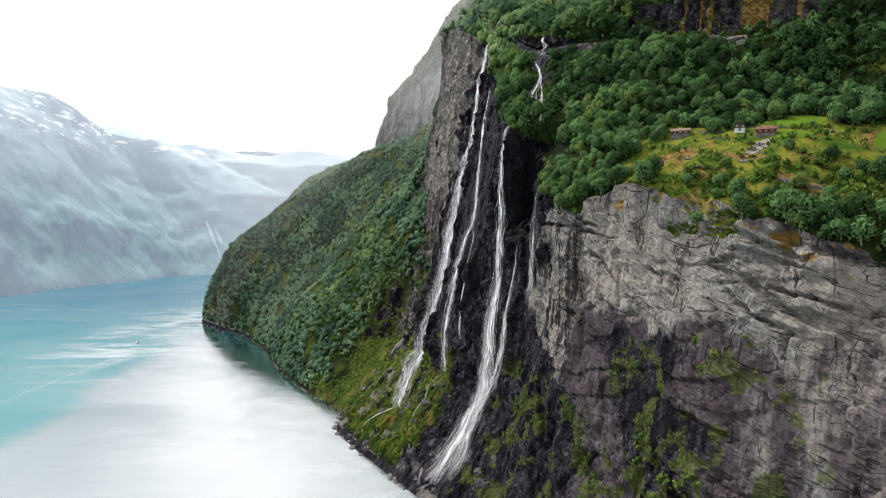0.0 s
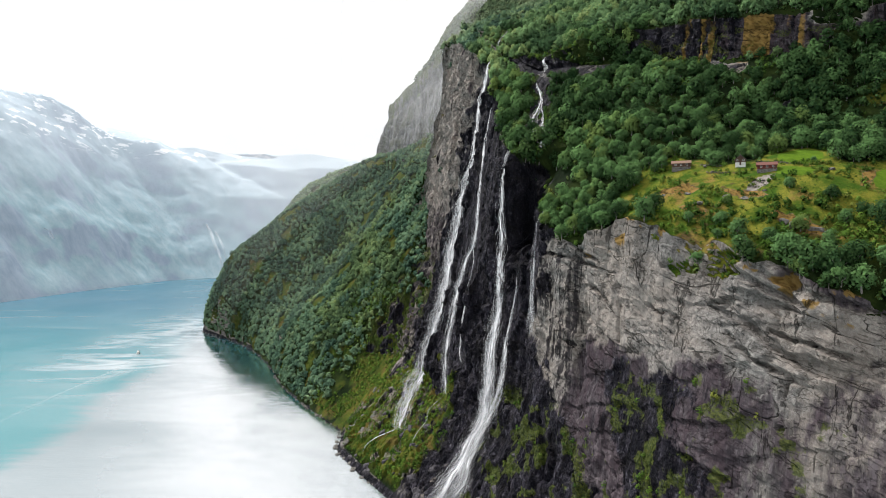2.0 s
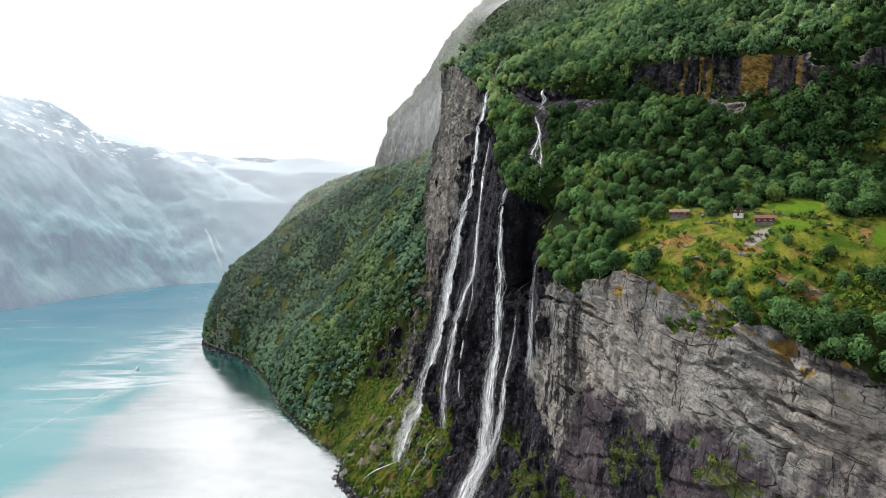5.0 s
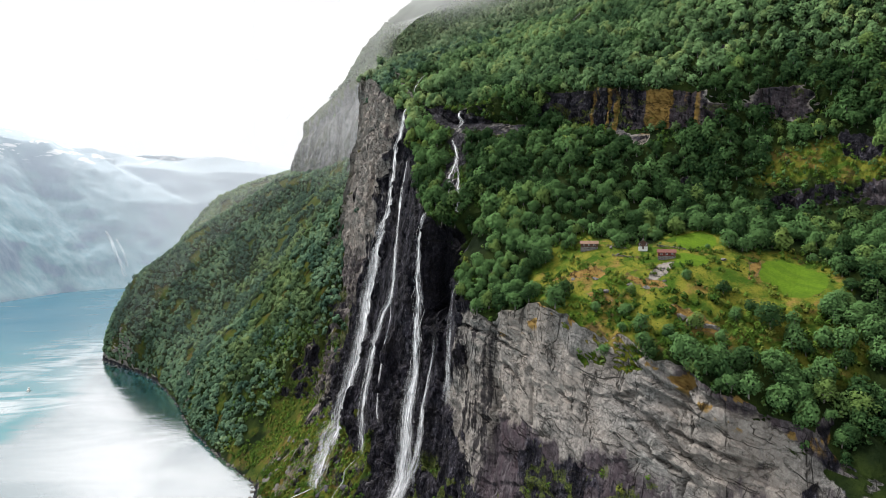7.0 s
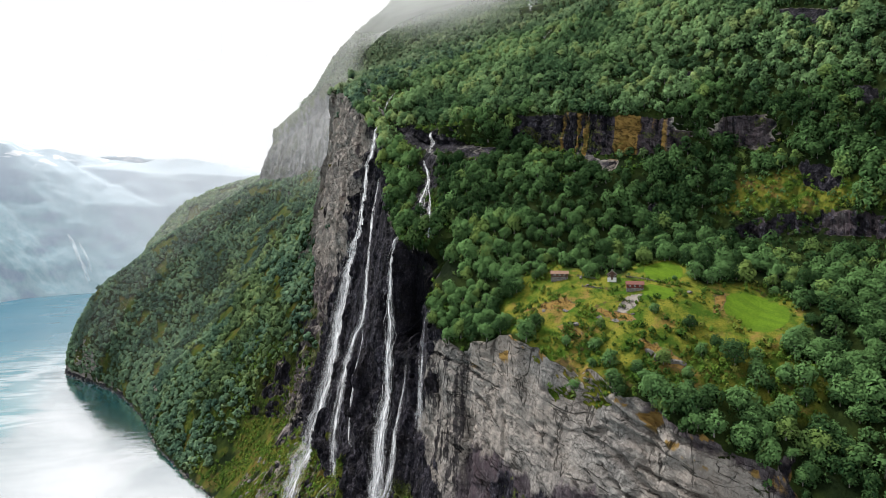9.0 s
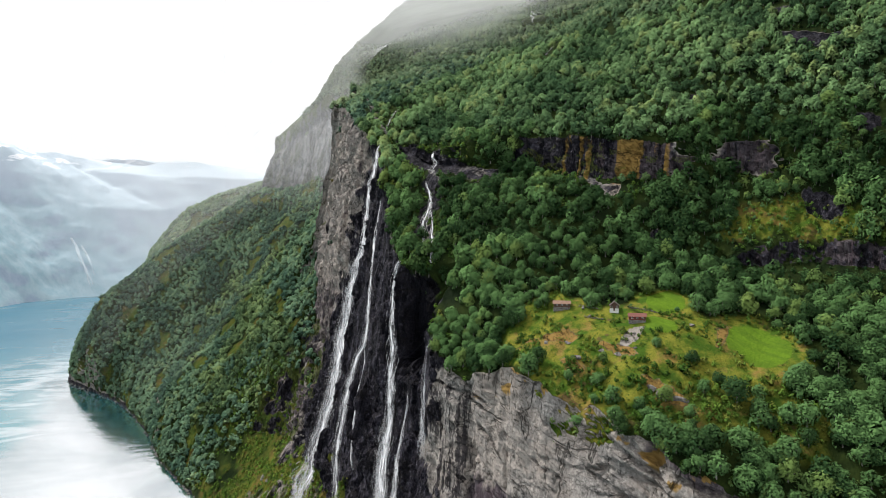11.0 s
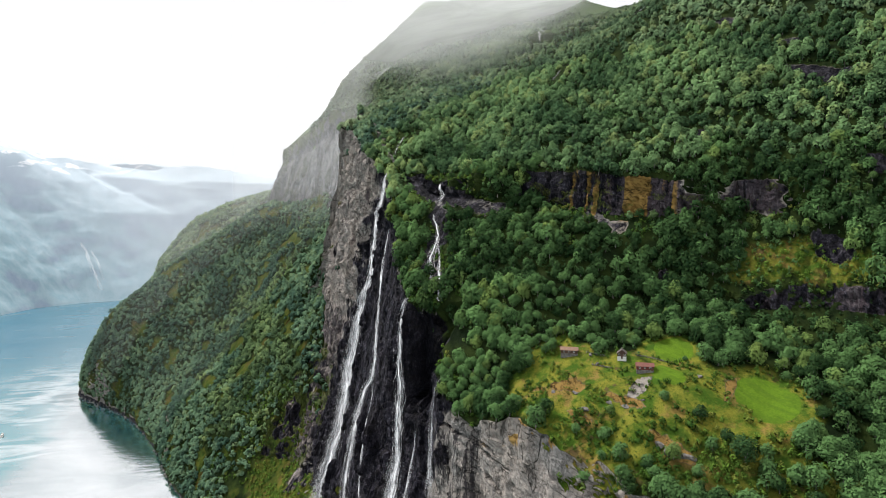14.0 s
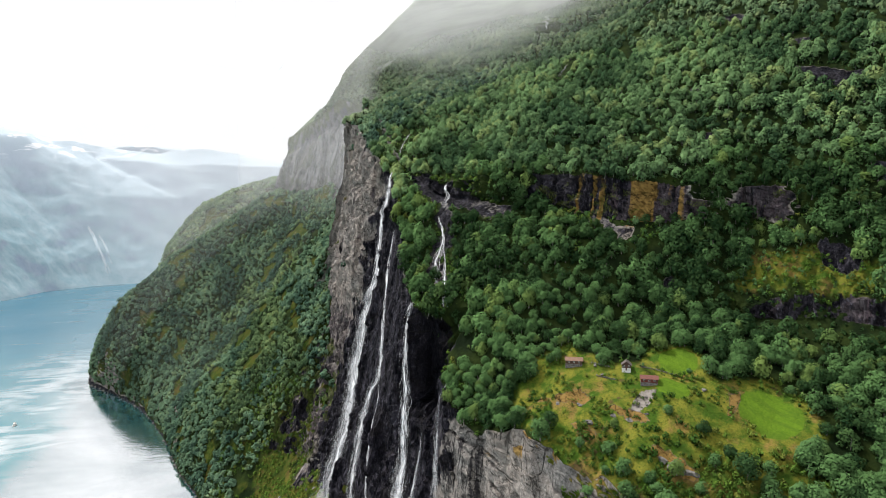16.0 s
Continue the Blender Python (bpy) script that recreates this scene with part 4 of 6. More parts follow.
scrub = step(-0.1, 0.15, scrubby(uu, ww)) * step(250, 240, zz)
field = np.maximum(np.maximum(field, 0.6 * scrub), 0.5 * talus * step(6, 14, zz))
grass = np.maximum(grass, field * step(0.25, 0.4, level))
mown = np.minimum.reduce([oval(uu, ww, 156, 373, 18, 15, -0.5), oval(uu, ww, 214, 371, 12, 14, -0.5), oval(uu, ww, 203, 347, 11, 7)])
mown = step(1.05, 0.9, mown + 0.25 * rough(uu / 9, ww / 9, 0.5, 3, 73))
glade = step(600, 640, uu) * step(-0.16, -0.3, rough(uu / 55, ww / 28 - uu / 90, zz / 40, 3, 77)) * step(460, 430, zz)
scar = np.minimum.reduce([oval(uu, ww, 200, 580, 34, 6, 0.05), oval(uu, ww, 318, 650, 16, 6), oval(uu, ww, 240, 610, 10, 4), oval(uu, ww, 300, 545, 9, 4), oval(uu, ww, 249, 428, 9, 6), oval(uu, ww, 162, 492, 14, 6), oval(uu, ww, 146, 526, 9, 5), oval(uu, ww, 268, 510, 7, 4)])
scar = step(1.15, 0.85, scar + 0.5 * rough(uu / 8, ww / 8, 0.5, 3, 79)) * step(290, 300, zz)
STREAM = [(473, 391), (466, 382), (458, 374), (448, 366), (438, 358), (428, 350), (418, 342), (408, 333), (398, 324), (440, 348), (426, 338)]
beside = np.minimum.reduce([np.hypot(uu - a, (ww - b) * 0.8) for a, b in STREAM]) + 14 * blotch
beside = step(9, 3, beside) * step(284, 292, zz) * step(400, 392, zz)
grass *= 1 - 0.95 * beside
wet = np.maximum(wet, 0.62 * beside)
high = step(800, 900, uu + 0.35 * (ww - 700) + 120 * blotch) * step(520, 580, zz)
grass = np.maximum(grass, 0.9 * high * step(0.25, 0.4, lie))
field = np.maximum(field, 0.4 * high)
grass *= 1 - scar
wet = np.maximum(wet, 0.85 * scar)


def line_away(lines):
    """How far each place on the face lies from broken lines of (u, z)."""
    away = np.full(uu.shape, 99.0)
    for line in lines:
        for (ua, za), (ub, zb) in zip(line, line[1:]):
            f = np.clip(((uu - ua) * (ub - ua) + (zz - za) * (zb - za)) / ((ub - ua) ** 2 + (zb - za) ** 2), 0, 1)
            away = np.minimum(away, np.hypot(uu - ua - f * (ub - ua), zz - za - f * (zb - za)))
    return away


# dark wet step in the slope, over which the cascade drops
crag_step = step(9.0, 5.5, line_away([[(517, 390), (487, 380), (454, 371), (430, 364), (405, 358)]]) + 8 * rough(uu / 12, 0.4, zz / 12, 3, 94)) * step(480, 450, ww)
grass *= 1 - crag_step
wet = np.maximum(wet, 0.8 * crag_step)
# pale broken ledge under the rock bands
ledge_away = line_away(([(373, 350), (395, 356), (413, 361), (435, 367)], [(362, 363), (326, 350), (292, 338), (258, 336)]))
strip = step(2.2, 0.6, ledge_away + 9 * rough(uu / 8, 0.4, zz / 8, 3, 92)) * step(600, 560, ww) * step(-0.12, 0.06, rough(uu / 13, 0.8, 0.5, 2, 96))
grass *= 1 - strip
wet, stain_and_shade = np.maximum(wet * (1 - 0.6 * strip), 0.5 * strip), stain_and_shade * (1 - 0.5 * strip)
gravel = step(1.2, 0.8, oval(uu, ww, 213, 331, 4.5, 9, 0.1) + 0.4 * rough(uu / 5, ww / 5, 0.5, 3, 90)) * step(280, 270, zz)
earthy = np.minimum.reduce([oval(uu, ww, 247, 311, 11, 4.5, -0.3), oval(uu, ww, 212, 319, 10, 3.5, -0.3), oval(uu, ww, 173, 362, 2.6, 11, -0.2), oval(uu, ww, 176, 311, 10, 4, -0.2), oval(uu, ww, 253, 306, 10, 3.4, -0.3), oval(uu, ww, 218, 318, 9, 3.0, -0.3), oval(uu, ww, 230, 296, 8, 3.0, -0.2), oval(uu, ww, 188, 310, 8, 3.4, -0.4), oval(uu, ww, 266, 300, 6, 2.6, -0.2)])
earthy = step(1.15, 0.85, earthy + 0.7 * rough(uu / 6, ww / 6, 0.5, 3, 91)) * step(280, 270, zz) * step(180, 190, zz)
grass *= 1 - np.maximum(0.95 * gravel, 0.8 * earthy)
stain_and_shade = np.maximum(stain_and_shade, 0.9 * earthy)
ochre = np.maximum(ochre, 0.75 * earthy)
glade = np.maximum(glade, step(225, 205, uu) * step(296, 301, zz) * step(332, 322, zz + 20 * blotch) * step(-0.22, -0.08, rough(uu / 16, ww / 12, 0.5, 3, 80)))
glade = np.maximum(glade, step(590, 620, uu) * step(740, 700, uu) * step(150, 110, zz) * step(-0.12, 0.05, rough(uu / 16, ww / 16, zz / 16, 3, 86)))
drip_and_shade = step(358, 335, uu) * step(285, 305, uu) * step(70, 95, zz) * step(6, 14, rim_z - zz) * (0.8 + 0.8 * rough(uu / 9, 0.5, zz / 35, 3, 87))
drip_and_shade = np.maximum(drip_and_shade, 0.75 * step(330, 300, uu) * step(150, 135, zz) * (0.4 + 1.2 * rough(uu / 11, 0.5, zz / 40, 3, 88)))
# dark streaks on the pillar, painted for the shade in its creases
drip_and_shade = np.maximum(drip_and_shade, tower * (0.3 + 0.9 * rough(uu / 14, 0.5, zz / 60, 3, 89)))
cool = step(900, 1000, uu) * step(300, 380, zz)
moss = np.maximum(moss, 0.8 * cool * step(1500, 1400, uu) * step(40, 10, along(BAND_TOP, U)[:, 1][:, None] - zz + 60 * blotch))
# moss and turf growing in damp patches on the low slab
damp = np.minimum.reduce([np.hypot((uu - a) / b, (zz - c) / d) for a, b, c, d in ((249, 9, 118, 13), (236, 6, 126, 6), (190, 13, 128, 10), (177, 6, 122, 7), (206, 11, 94, 9), (224, 10, 80, 8), (189, 9, 90, 7), (133, 4, 130, 4), (149, 4, 104, 4), (274, 8, 84, 12))])
moss = np.maximum(moss, 0.7 * step(1.0, 0.45, damp + 3.0 * rough(uu / 5, 0.5, zz / 7, 3, 99)))
# where the niche's shade is painted
niche_shade = np.maximum(niche, 0.6 * step(366, 372, uu) * step(412, 406, uu) * step(150, 200, zz) * step(286, 280, zz))
shape = place(uu, ww, zz)
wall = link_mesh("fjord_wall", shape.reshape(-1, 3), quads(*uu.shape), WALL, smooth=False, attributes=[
    ("cover", np.stack([grass, np.clip(wet, 0, 1), np.maximum(field, np.where(uu < 240, 0.75, 0.3) * glade)], -1).reshape(-1, 3)), ("alpine", np.clip(np.stack([cool, high, niche_shade], -1), 0, 1).reshape(-1, 3)), ("more", np.clip(np.stack([mown, drip_and_shade, pink + 0 * uu], -1), 0, 1).reshape(-1, 3)), ("tone", np.clip(np.stack([stain_and_shade, ochre, moss], -1), 0, 1).reshape(-1, 3))])
tagged(wall, "grey gneiss fjord wall with turf ledges and wet black rock", "mountain", kind="structure")


def column(u):
    return int(np.argmin(np.abs(U - u)))


def face_w(u, z):
    """How far in the wall's face stands at a height, taking its outermost place."""
    best = 1e9
    i = column(u)
    for j in (i - 1, i, i + 1):
        z_up = np.maximum.accumulate(zz[j])
        r = int(np.searchsorted(z_up, z))
        best = min(best, ww[j][min(r, len(z_up) - 1)], ww[j][max(r - 1, 0)])
    return best


def ground_z(u, w):
    """The ground's height where the wall is not overhanging."""
    i = column(u)
    order = np.maximum.accumulate(ww[i])
    return float(np.interp(w, order + np.arange(len(order)) * 1e-6, zz[i]))


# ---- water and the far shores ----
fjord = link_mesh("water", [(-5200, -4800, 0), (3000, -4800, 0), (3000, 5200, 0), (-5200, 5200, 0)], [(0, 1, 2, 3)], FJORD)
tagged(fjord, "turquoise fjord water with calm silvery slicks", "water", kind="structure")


def far_range(name, lines, spans, seed, height, label):
    """A mountainside lofted between lines of (x, y, z), given at the same stations, roughened by gullies."""
    s = np.linspace(0, len(lines[0]) - 1, 200)
    k = np.clip(s.astype(int), 0, len(lines[0]) - 2)
    f = (s - k)[:, None]
    f = f * f * (3 - 2 * f) * 0.5 + f * 0.5
    curves = [np.array(r, float)[k] * (1 - f) + np.array(r, float)[k + 1] * f for r in lines]
    rows = []
    for a, b, n in zip(curves, curves[1:], spans):
        rows += [a + (b - a) * j / n for j in range(n)]
    g = np.stack(rows + [curves[-1]], 1)
    x, y, z = g[..., 0], g[..., 1], g[..., 2]
    run = x * 0.4 + y * 0.9
    rise = step(0, 120, z)
    z = z + rise * height * (1.1 * (creased(run / 420, z / 1500, 0.5, 4, seed) - 0.6) + 0.6 * rough(x / 260, y / 260, z / 260, 5, seed + 7))
    x = x - rise * height * 0.9 * (creased(run / 300, z / 700, 0.3, 4, seed + 11) - 0.55)
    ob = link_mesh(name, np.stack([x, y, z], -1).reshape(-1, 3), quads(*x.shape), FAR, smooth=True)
    return tagged(ob, label, "mountain", kind="structure")


FAR_SHORE = [(-1500, 600, -5), (-1490, 1500, -5), (-1484, 2072, -5), (-1484, 2562, -5), (-1436, 3249, -5), (-1310, 3470, -5), (-900, 3720, -5), (100, 3900, -5)]
FAR_FOOT = [(-1640, 600, 260), (-1640, 1500, 260), (-1640, 2100, 260), (-1640, 2650, 250), (-1600, 3250, 250), (-1480, 3600, 240), (-900, 3900, 180), (100, 4050, 180)]
FAR_SLOPE = [(-1900, 600, 560), (-1900, 1500, 580), (-1900, 2100, 600), (-1920, 2750, 620), (-1900, 3300, 600), (-1720, 3700, 460), (-1000, 4050, 470), (100, 4150, 450)]
# first three stations, out of view, are raised to darken the water's reflection
FAR_CREST = [(-2300, 600, 1500), (-2300, 1500, 1450), (-2250, 2400, 1180), (-2200, 3095, 925), (-2170, 3400, 985), (-2010, 3760, 830), (-1500, 4150, 715), (0, 4250, 640)]
FAR_BACK = [(-2900, 600, 900), (-2900, 1500, 900), (-2900, 2400, 850), (-2800, 3300, 830), (-2700, 3600, 850), (-2080, 3900, 905), (-1500, 4260, 800), (0, 4340, 712)]
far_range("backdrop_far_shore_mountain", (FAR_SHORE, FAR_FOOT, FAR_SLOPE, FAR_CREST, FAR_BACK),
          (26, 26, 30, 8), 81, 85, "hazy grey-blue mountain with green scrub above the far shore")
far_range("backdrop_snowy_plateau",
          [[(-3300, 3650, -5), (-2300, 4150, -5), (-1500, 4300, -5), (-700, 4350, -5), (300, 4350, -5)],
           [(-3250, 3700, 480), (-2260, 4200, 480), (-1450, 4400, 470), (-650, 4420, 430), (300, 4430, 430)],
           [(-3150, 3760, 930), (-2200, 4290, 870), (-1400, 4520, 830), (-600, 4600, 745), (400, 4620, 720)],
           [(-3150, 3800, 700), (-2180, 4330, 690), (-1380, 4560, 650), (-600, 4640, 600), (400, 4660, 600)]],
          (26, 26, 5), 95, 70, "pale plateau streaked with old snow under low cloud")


# ---- low cloud ----
def mist_bank(name, u, rows, dense, label):
    """A thin bank of mist through rows of (w, z) lines along u; dense gives how thick it lies at each point."""
    uu_, ww_, zz_ = np.repeat(u[:, None], rows.shape[1], 1), rows[..., 0], rows[..., 1]
    d = np.clip(dense(uu_, ww_, zz_), 0, 0.96) * step(0, 10, np.arange(rows.shape[1]))[None]
    ob = link_mesh(name, place(uu_, ww_, zz_).reshape(-1, 3), quads(*uu_.shape), MIST, smooth=True, attributes=[("dense", np.stack([d, d, d], -1).reshape(-1, 3))])
    return tagged(ob, label, "mist", kind="stuff")


def hugging(u, lift):
    """Rows that follow the mountain from the rock bands to the summit, a little above the trees."""
    lines = [along(r, u) for r in (BAND_TOP, UPPER, CREST, BACK)]
    g = np.stack([a + (b - a) * f for a, b in zip(lines, lines[1:]) for f in np.linspace(0, 1, 12, endpoint=False)] + [lines[-1], lines[-1] + np.array((60, 160))], 1)
    for _ in range(6):
        g[1:-1] = (g[:-2] + 2 * g[1:-1] + g[2:]) / 4
    return g + np.array((-0.7, 0.7)) * lift


u_ = np.arange(330.0, 1640.0, 20.0)
mist_bank("low_cloud", u_, hugging(u_, 55 + 75 * step(1000, 1250, u_)[:, None, None]), lambda u, w, z: (0.24 * step(400, 640, z) + 0.44 * step(540, 1020, z + 0.10 * (u - 900))) * step(330, 760, u + 0.3 * (z - 600)) + 0.08 * step(900, 1200, u), "thin white cloud lying on the summit slope")
z_ = np.linspace(120, 760, 20)
w_ = np.linspace(300, 1300, 30)
v_ = place(1690.0, w_[:, None], z_[None])
dense_ = 0.11 * step(330, 520, w_)[:, None] * step(130, 330, z_)[None]
tagged(link_mesh("valley_haze", v_.reshape(-1, 3), quads(30, 20), MIST, smooth=True, attributes=[("dense", np.stack([dense_] * 3, -1).reshape(-1, 3))]), "thin white haze between the headland and the next spur", "mist", kind="stuff")
# upright sheet added for haze, its foot hidden from the camera by the pillar
w_, z_ = np.linspace(360, 640, 24), np.linspace(320, 800, 24)
v_ = place(935.0, w_[:, None], z_[None])
dense_ = 0.21 * step(630, 570, w_)[:, None] * step(330, 470, z_)[None]
tagged(link_mesh("drifting_mist", v_.reshape(-1, 3), quads(24, 24), MIST, smooth=True, attributes=[("dense", np.stack([dense_] * 3, -1).reshape(-1, 3))]), "thin white haze sheet set behind the rock pillar", "mist", kind="stuff")
for u_, thick_ in ((1000.0, 0.018), (1320.0, 0.03)):
    w_, z_ = np.linspace(190, 640, 30), np.linspace(2, 560, 24)
    v_ = place(u_, w_[:, None], z_[None])
    dense_ = thick_ * step(200, 280, w_)[:, None] * step(4, 120, z_)[None] * step(640, 560, w_)[:, None] * step(560, 440, z_)[None]
    tagged(link_mesh("thin_haze", v_.reshape(-1, 3), quads(30, 24), MIST, smooth=True, attributes=[("dense", np.stack([dense_] * 3, -1).reshape(-1, 3))]), "thin bluish haze in the air along the headland", "mist", kind="stuff")
x_, z_ = np.linspace(-2500, 600, 40), np.linspace(150, 1250, 24)
v_ = np.stack(np.broadcast_arrays(x_[:, None], 3350 + 0 * x_[:, None] + 0 * z_[None], z_[None]), -1)
dense_ = (0.05 * step(160, 300, z_) + 0.16 * step(330, 800, z_))[None] * step(-1700, -1050, x_)[:, None] * step(930, 780, z_)[None]
tagged(link_mesh("distant_cloud", v_.reshape(-1, 3), quads(40, 24), MIST, smooth=True, attributes=[("dense", np.stack([dense_] * 3, -1).reshape(-1, 3))]), "white cloud hanging over the snowy plateau", "mist", kind="stuff")


# ---- woods ----
rng = np.random.default_rng(7)


def crown_shape(clumps, seed, lobes=7, size=0.42, tall=0.9):
    """A leafy crown of radius 1 round its own middle: small bent clumps set on uneven lobes. Returns corners and the outward way at each, both (n, 3, 3)."""
    r = np.random.default_rng(seed)
    a = np.arange(lobes) * 2.4 + r.uniform(-0.5, 0.5, lobes)
    out = r.uniform(0.3, 0.58, lobes)
    middle = np.stack([np.cos(a) * out, np.sin(a) * out, r.uniform(-0.5, 0.45, lobes) * tall], -1)
    middle[0] = (r.uniform(-0.15, 0.15), r.uniform(-0.15, 0.15), 0.5 * tall)
    middle[1] = (0, 0, 0)
    reach = r.uniform(0.4, 0.58, lobes)
    reach[1] = 0.72
    which = r.integers(0, lobes, clumps)
    d = r.normal(size=(clumps, 3))
    d[:, 2] = d[:, 2] * 0.9 + 0.35
    d /= np.linalg.norm(d, axis=1, keepdims=True)
    at = middle[which] + d * (reach[which] * r.uniform(0.75, 1.12, clumps))[:, None]
    n = d + r.normal(size=(clumps, 3)) * 0.3 + np.array((0, 0, 0.2))
    n /= np.linalg.norm(n, axis=1, keepdims=True)
    e1 = np.cross(n, r.normal(size=(clumps, 3)))
    e1 /= np.linalg.norm(e1, axis=1, keepdims=True)
    e2 = np.cross(n, e1)
    s = (size * r.uniform(0.6, 1.25, clumps))[:, None] / 2
    t = (size * r.uniform(0.45, 0.95, clumps))[:, None] / 2
    bend = n * s * 0.3
    v = np.stack([at - e1 * s - e2 * t * 0.7 - bend, at + e1 * s - e2 * t * r.uniform(0.2, 1, (clumps, 1)) - bend * 0.4, at + e1 * s * r.uniform(-0.6, 0.6, (clumps, 1)) + e2 * t], 1)
    bulge = (v - middle[which][:, None]) * 0.75 / reach[which][:, None, None] + v * 0.3 + d[:, None] * 0.25 + r.normal(size=(clumps, 1, 3)) * 0.08 + np.array((0, 0, 0.4))
    return v, bulge / (np.linalg.norm(bulge, axis=-1, keepdims=True) + 1e-6)


def trunk_shape(seed):
    """A thin tapered trunk of three sides from the ground to the crown, in crown radii, below its middle. Corners (6, 4, 3)."""
    r = np.random.default_rng(seed)
    x0, y0 = r.uniform(-0.15, 0.15, 2)
    ring = [(math.cos(q), math.sin(q)) for q in (0, 2.1, 4.2)]
    rows = [[(cx * k + x, cy * k + y, z) for cx, cy in ring] for k, x, y, z in ((0.07, 0, 0, -1.1), (0.05, x0, y0, -0.5), (0.02, x0 * 2, y0 * 2, 0.3))]
    return np.array([[rows[i][j], rows[i][(j + 1) % 3], rows[i + 1][(j + 1) % 3], rows[i + 1][j]] for i in range(2) for j in range(3)])


def wood(name, spots, radius, clumps, size, label, leaves, category="woods", trunks=True):
    """One wood: a crown and a trunk at each spot, of several shapes, turned and scaled."""
    count = len(spots)
    kinds = 10
    kind = rng.integers(0, kinds, count)
    turn, squash = rng.uniform(0, 2 * math.pi, count), rng.uniform(0.85, 1.25, count)
    # wide tint patches: leaf hue, and painted shadow of canopy lumps
    stand = rough(spots[:, 0] / 55, spots[:, 1] / 55, spots[:, 2] / 55, 3, 85)
    tint, age = np.clip(rng.normal(0.44, 0.26, count) + 1.5 * stand, 0, 1), np.clip(rng.uniform(0, 1, count) + 0.5 * stand, 0, 1)
    lumps, tints, bark, bulges = [], [], [], []
    for k in range(kinds):
        pick = np.nonzero(kind == k)[0]
        if not len(pick):
            continue
        c, s = np.cos(turn[pick])[:, None, None], np.sin(turn[pick])[:, None, None]
        R = radius[pick][:, None, None]
        crown, out_way = crown_shape(clumps, 300 + k, 6 + k % 4, size, 0.8 + 0.05 * k)
        x, y, z = out_way[None, ..., 0], out_way[None, ..., 1], out_way[None, ..., 2]
        bulges.append(np.stack([x * c - y * s, x * s + y * c, z + 0 * c], -1).reshape(-1, 3))
        for proto, target in ((crown, lumps), (trunk_shape(340 + k), bark)):
            x, y, z = proto[None, ..., 0], proto[None, ..., 1], proto[None, ..., 2]
            v = np.stack([(x * c - y * s) * R, (x * s + y * c) * R, z * R * squash[pick][:, None, None]], -1) + spots[pick][:, None, None, :] + np.array((0, 0, 1.0)) * R[..., None] * 0.75
            target.append(v.reshape(-1, 3))
        one = np.stack([tint[pick], age[pick], 0 * age[pick]], -1)
        tints.append(np.repeat(one, clumps * 3, 0))
    v = np.concatenate(lumps)
    ob = link_mesh(name, v, np.arange(len(v)).reshape(-1, 3), leaves, attributes=[("tint", np.concatenate(tints)), ("bulge", np.concatenate(bulges))])
    tagged(ob, label, category, kind="stuff")
    if not trunks:
        return ob
    b = np.concatenate(bark)
    link_mesh("trunks", b, np.arange(len(b)).reshape(-1, 4), BARK, ob, "thin grey birch trunks")
    return ob


# stations on the wall about one tree apart
arc = np.concatenate([np.zeros((len(U), 1)), np.cumsum(np.hypot(np.diff(ww, axis=1), np.diff(zz, axis=1)), 1)], 1)


def stations(u0, u1, gap):
    got = []
    for u in np.arange(u0, u1, gap):
        for s in np.arange(0, 1700, gap):
            got.append((u + rng.uniform(-0.7, 0.7) * gap, s + rng.uniform(-0.7, 0.7) * gap))
    got = np.array(got)
    i = np.clip(np.searchsorted(U, got[:, 0]), 0, len(U) - 1)
    r = np.array([np.searchsorted(arc[a], b) for a, b in zip(i, got[:, 1])])
    ok = (r > 0) & (r < arc.shape[1] - 1)
    return i[ok], r[ok]


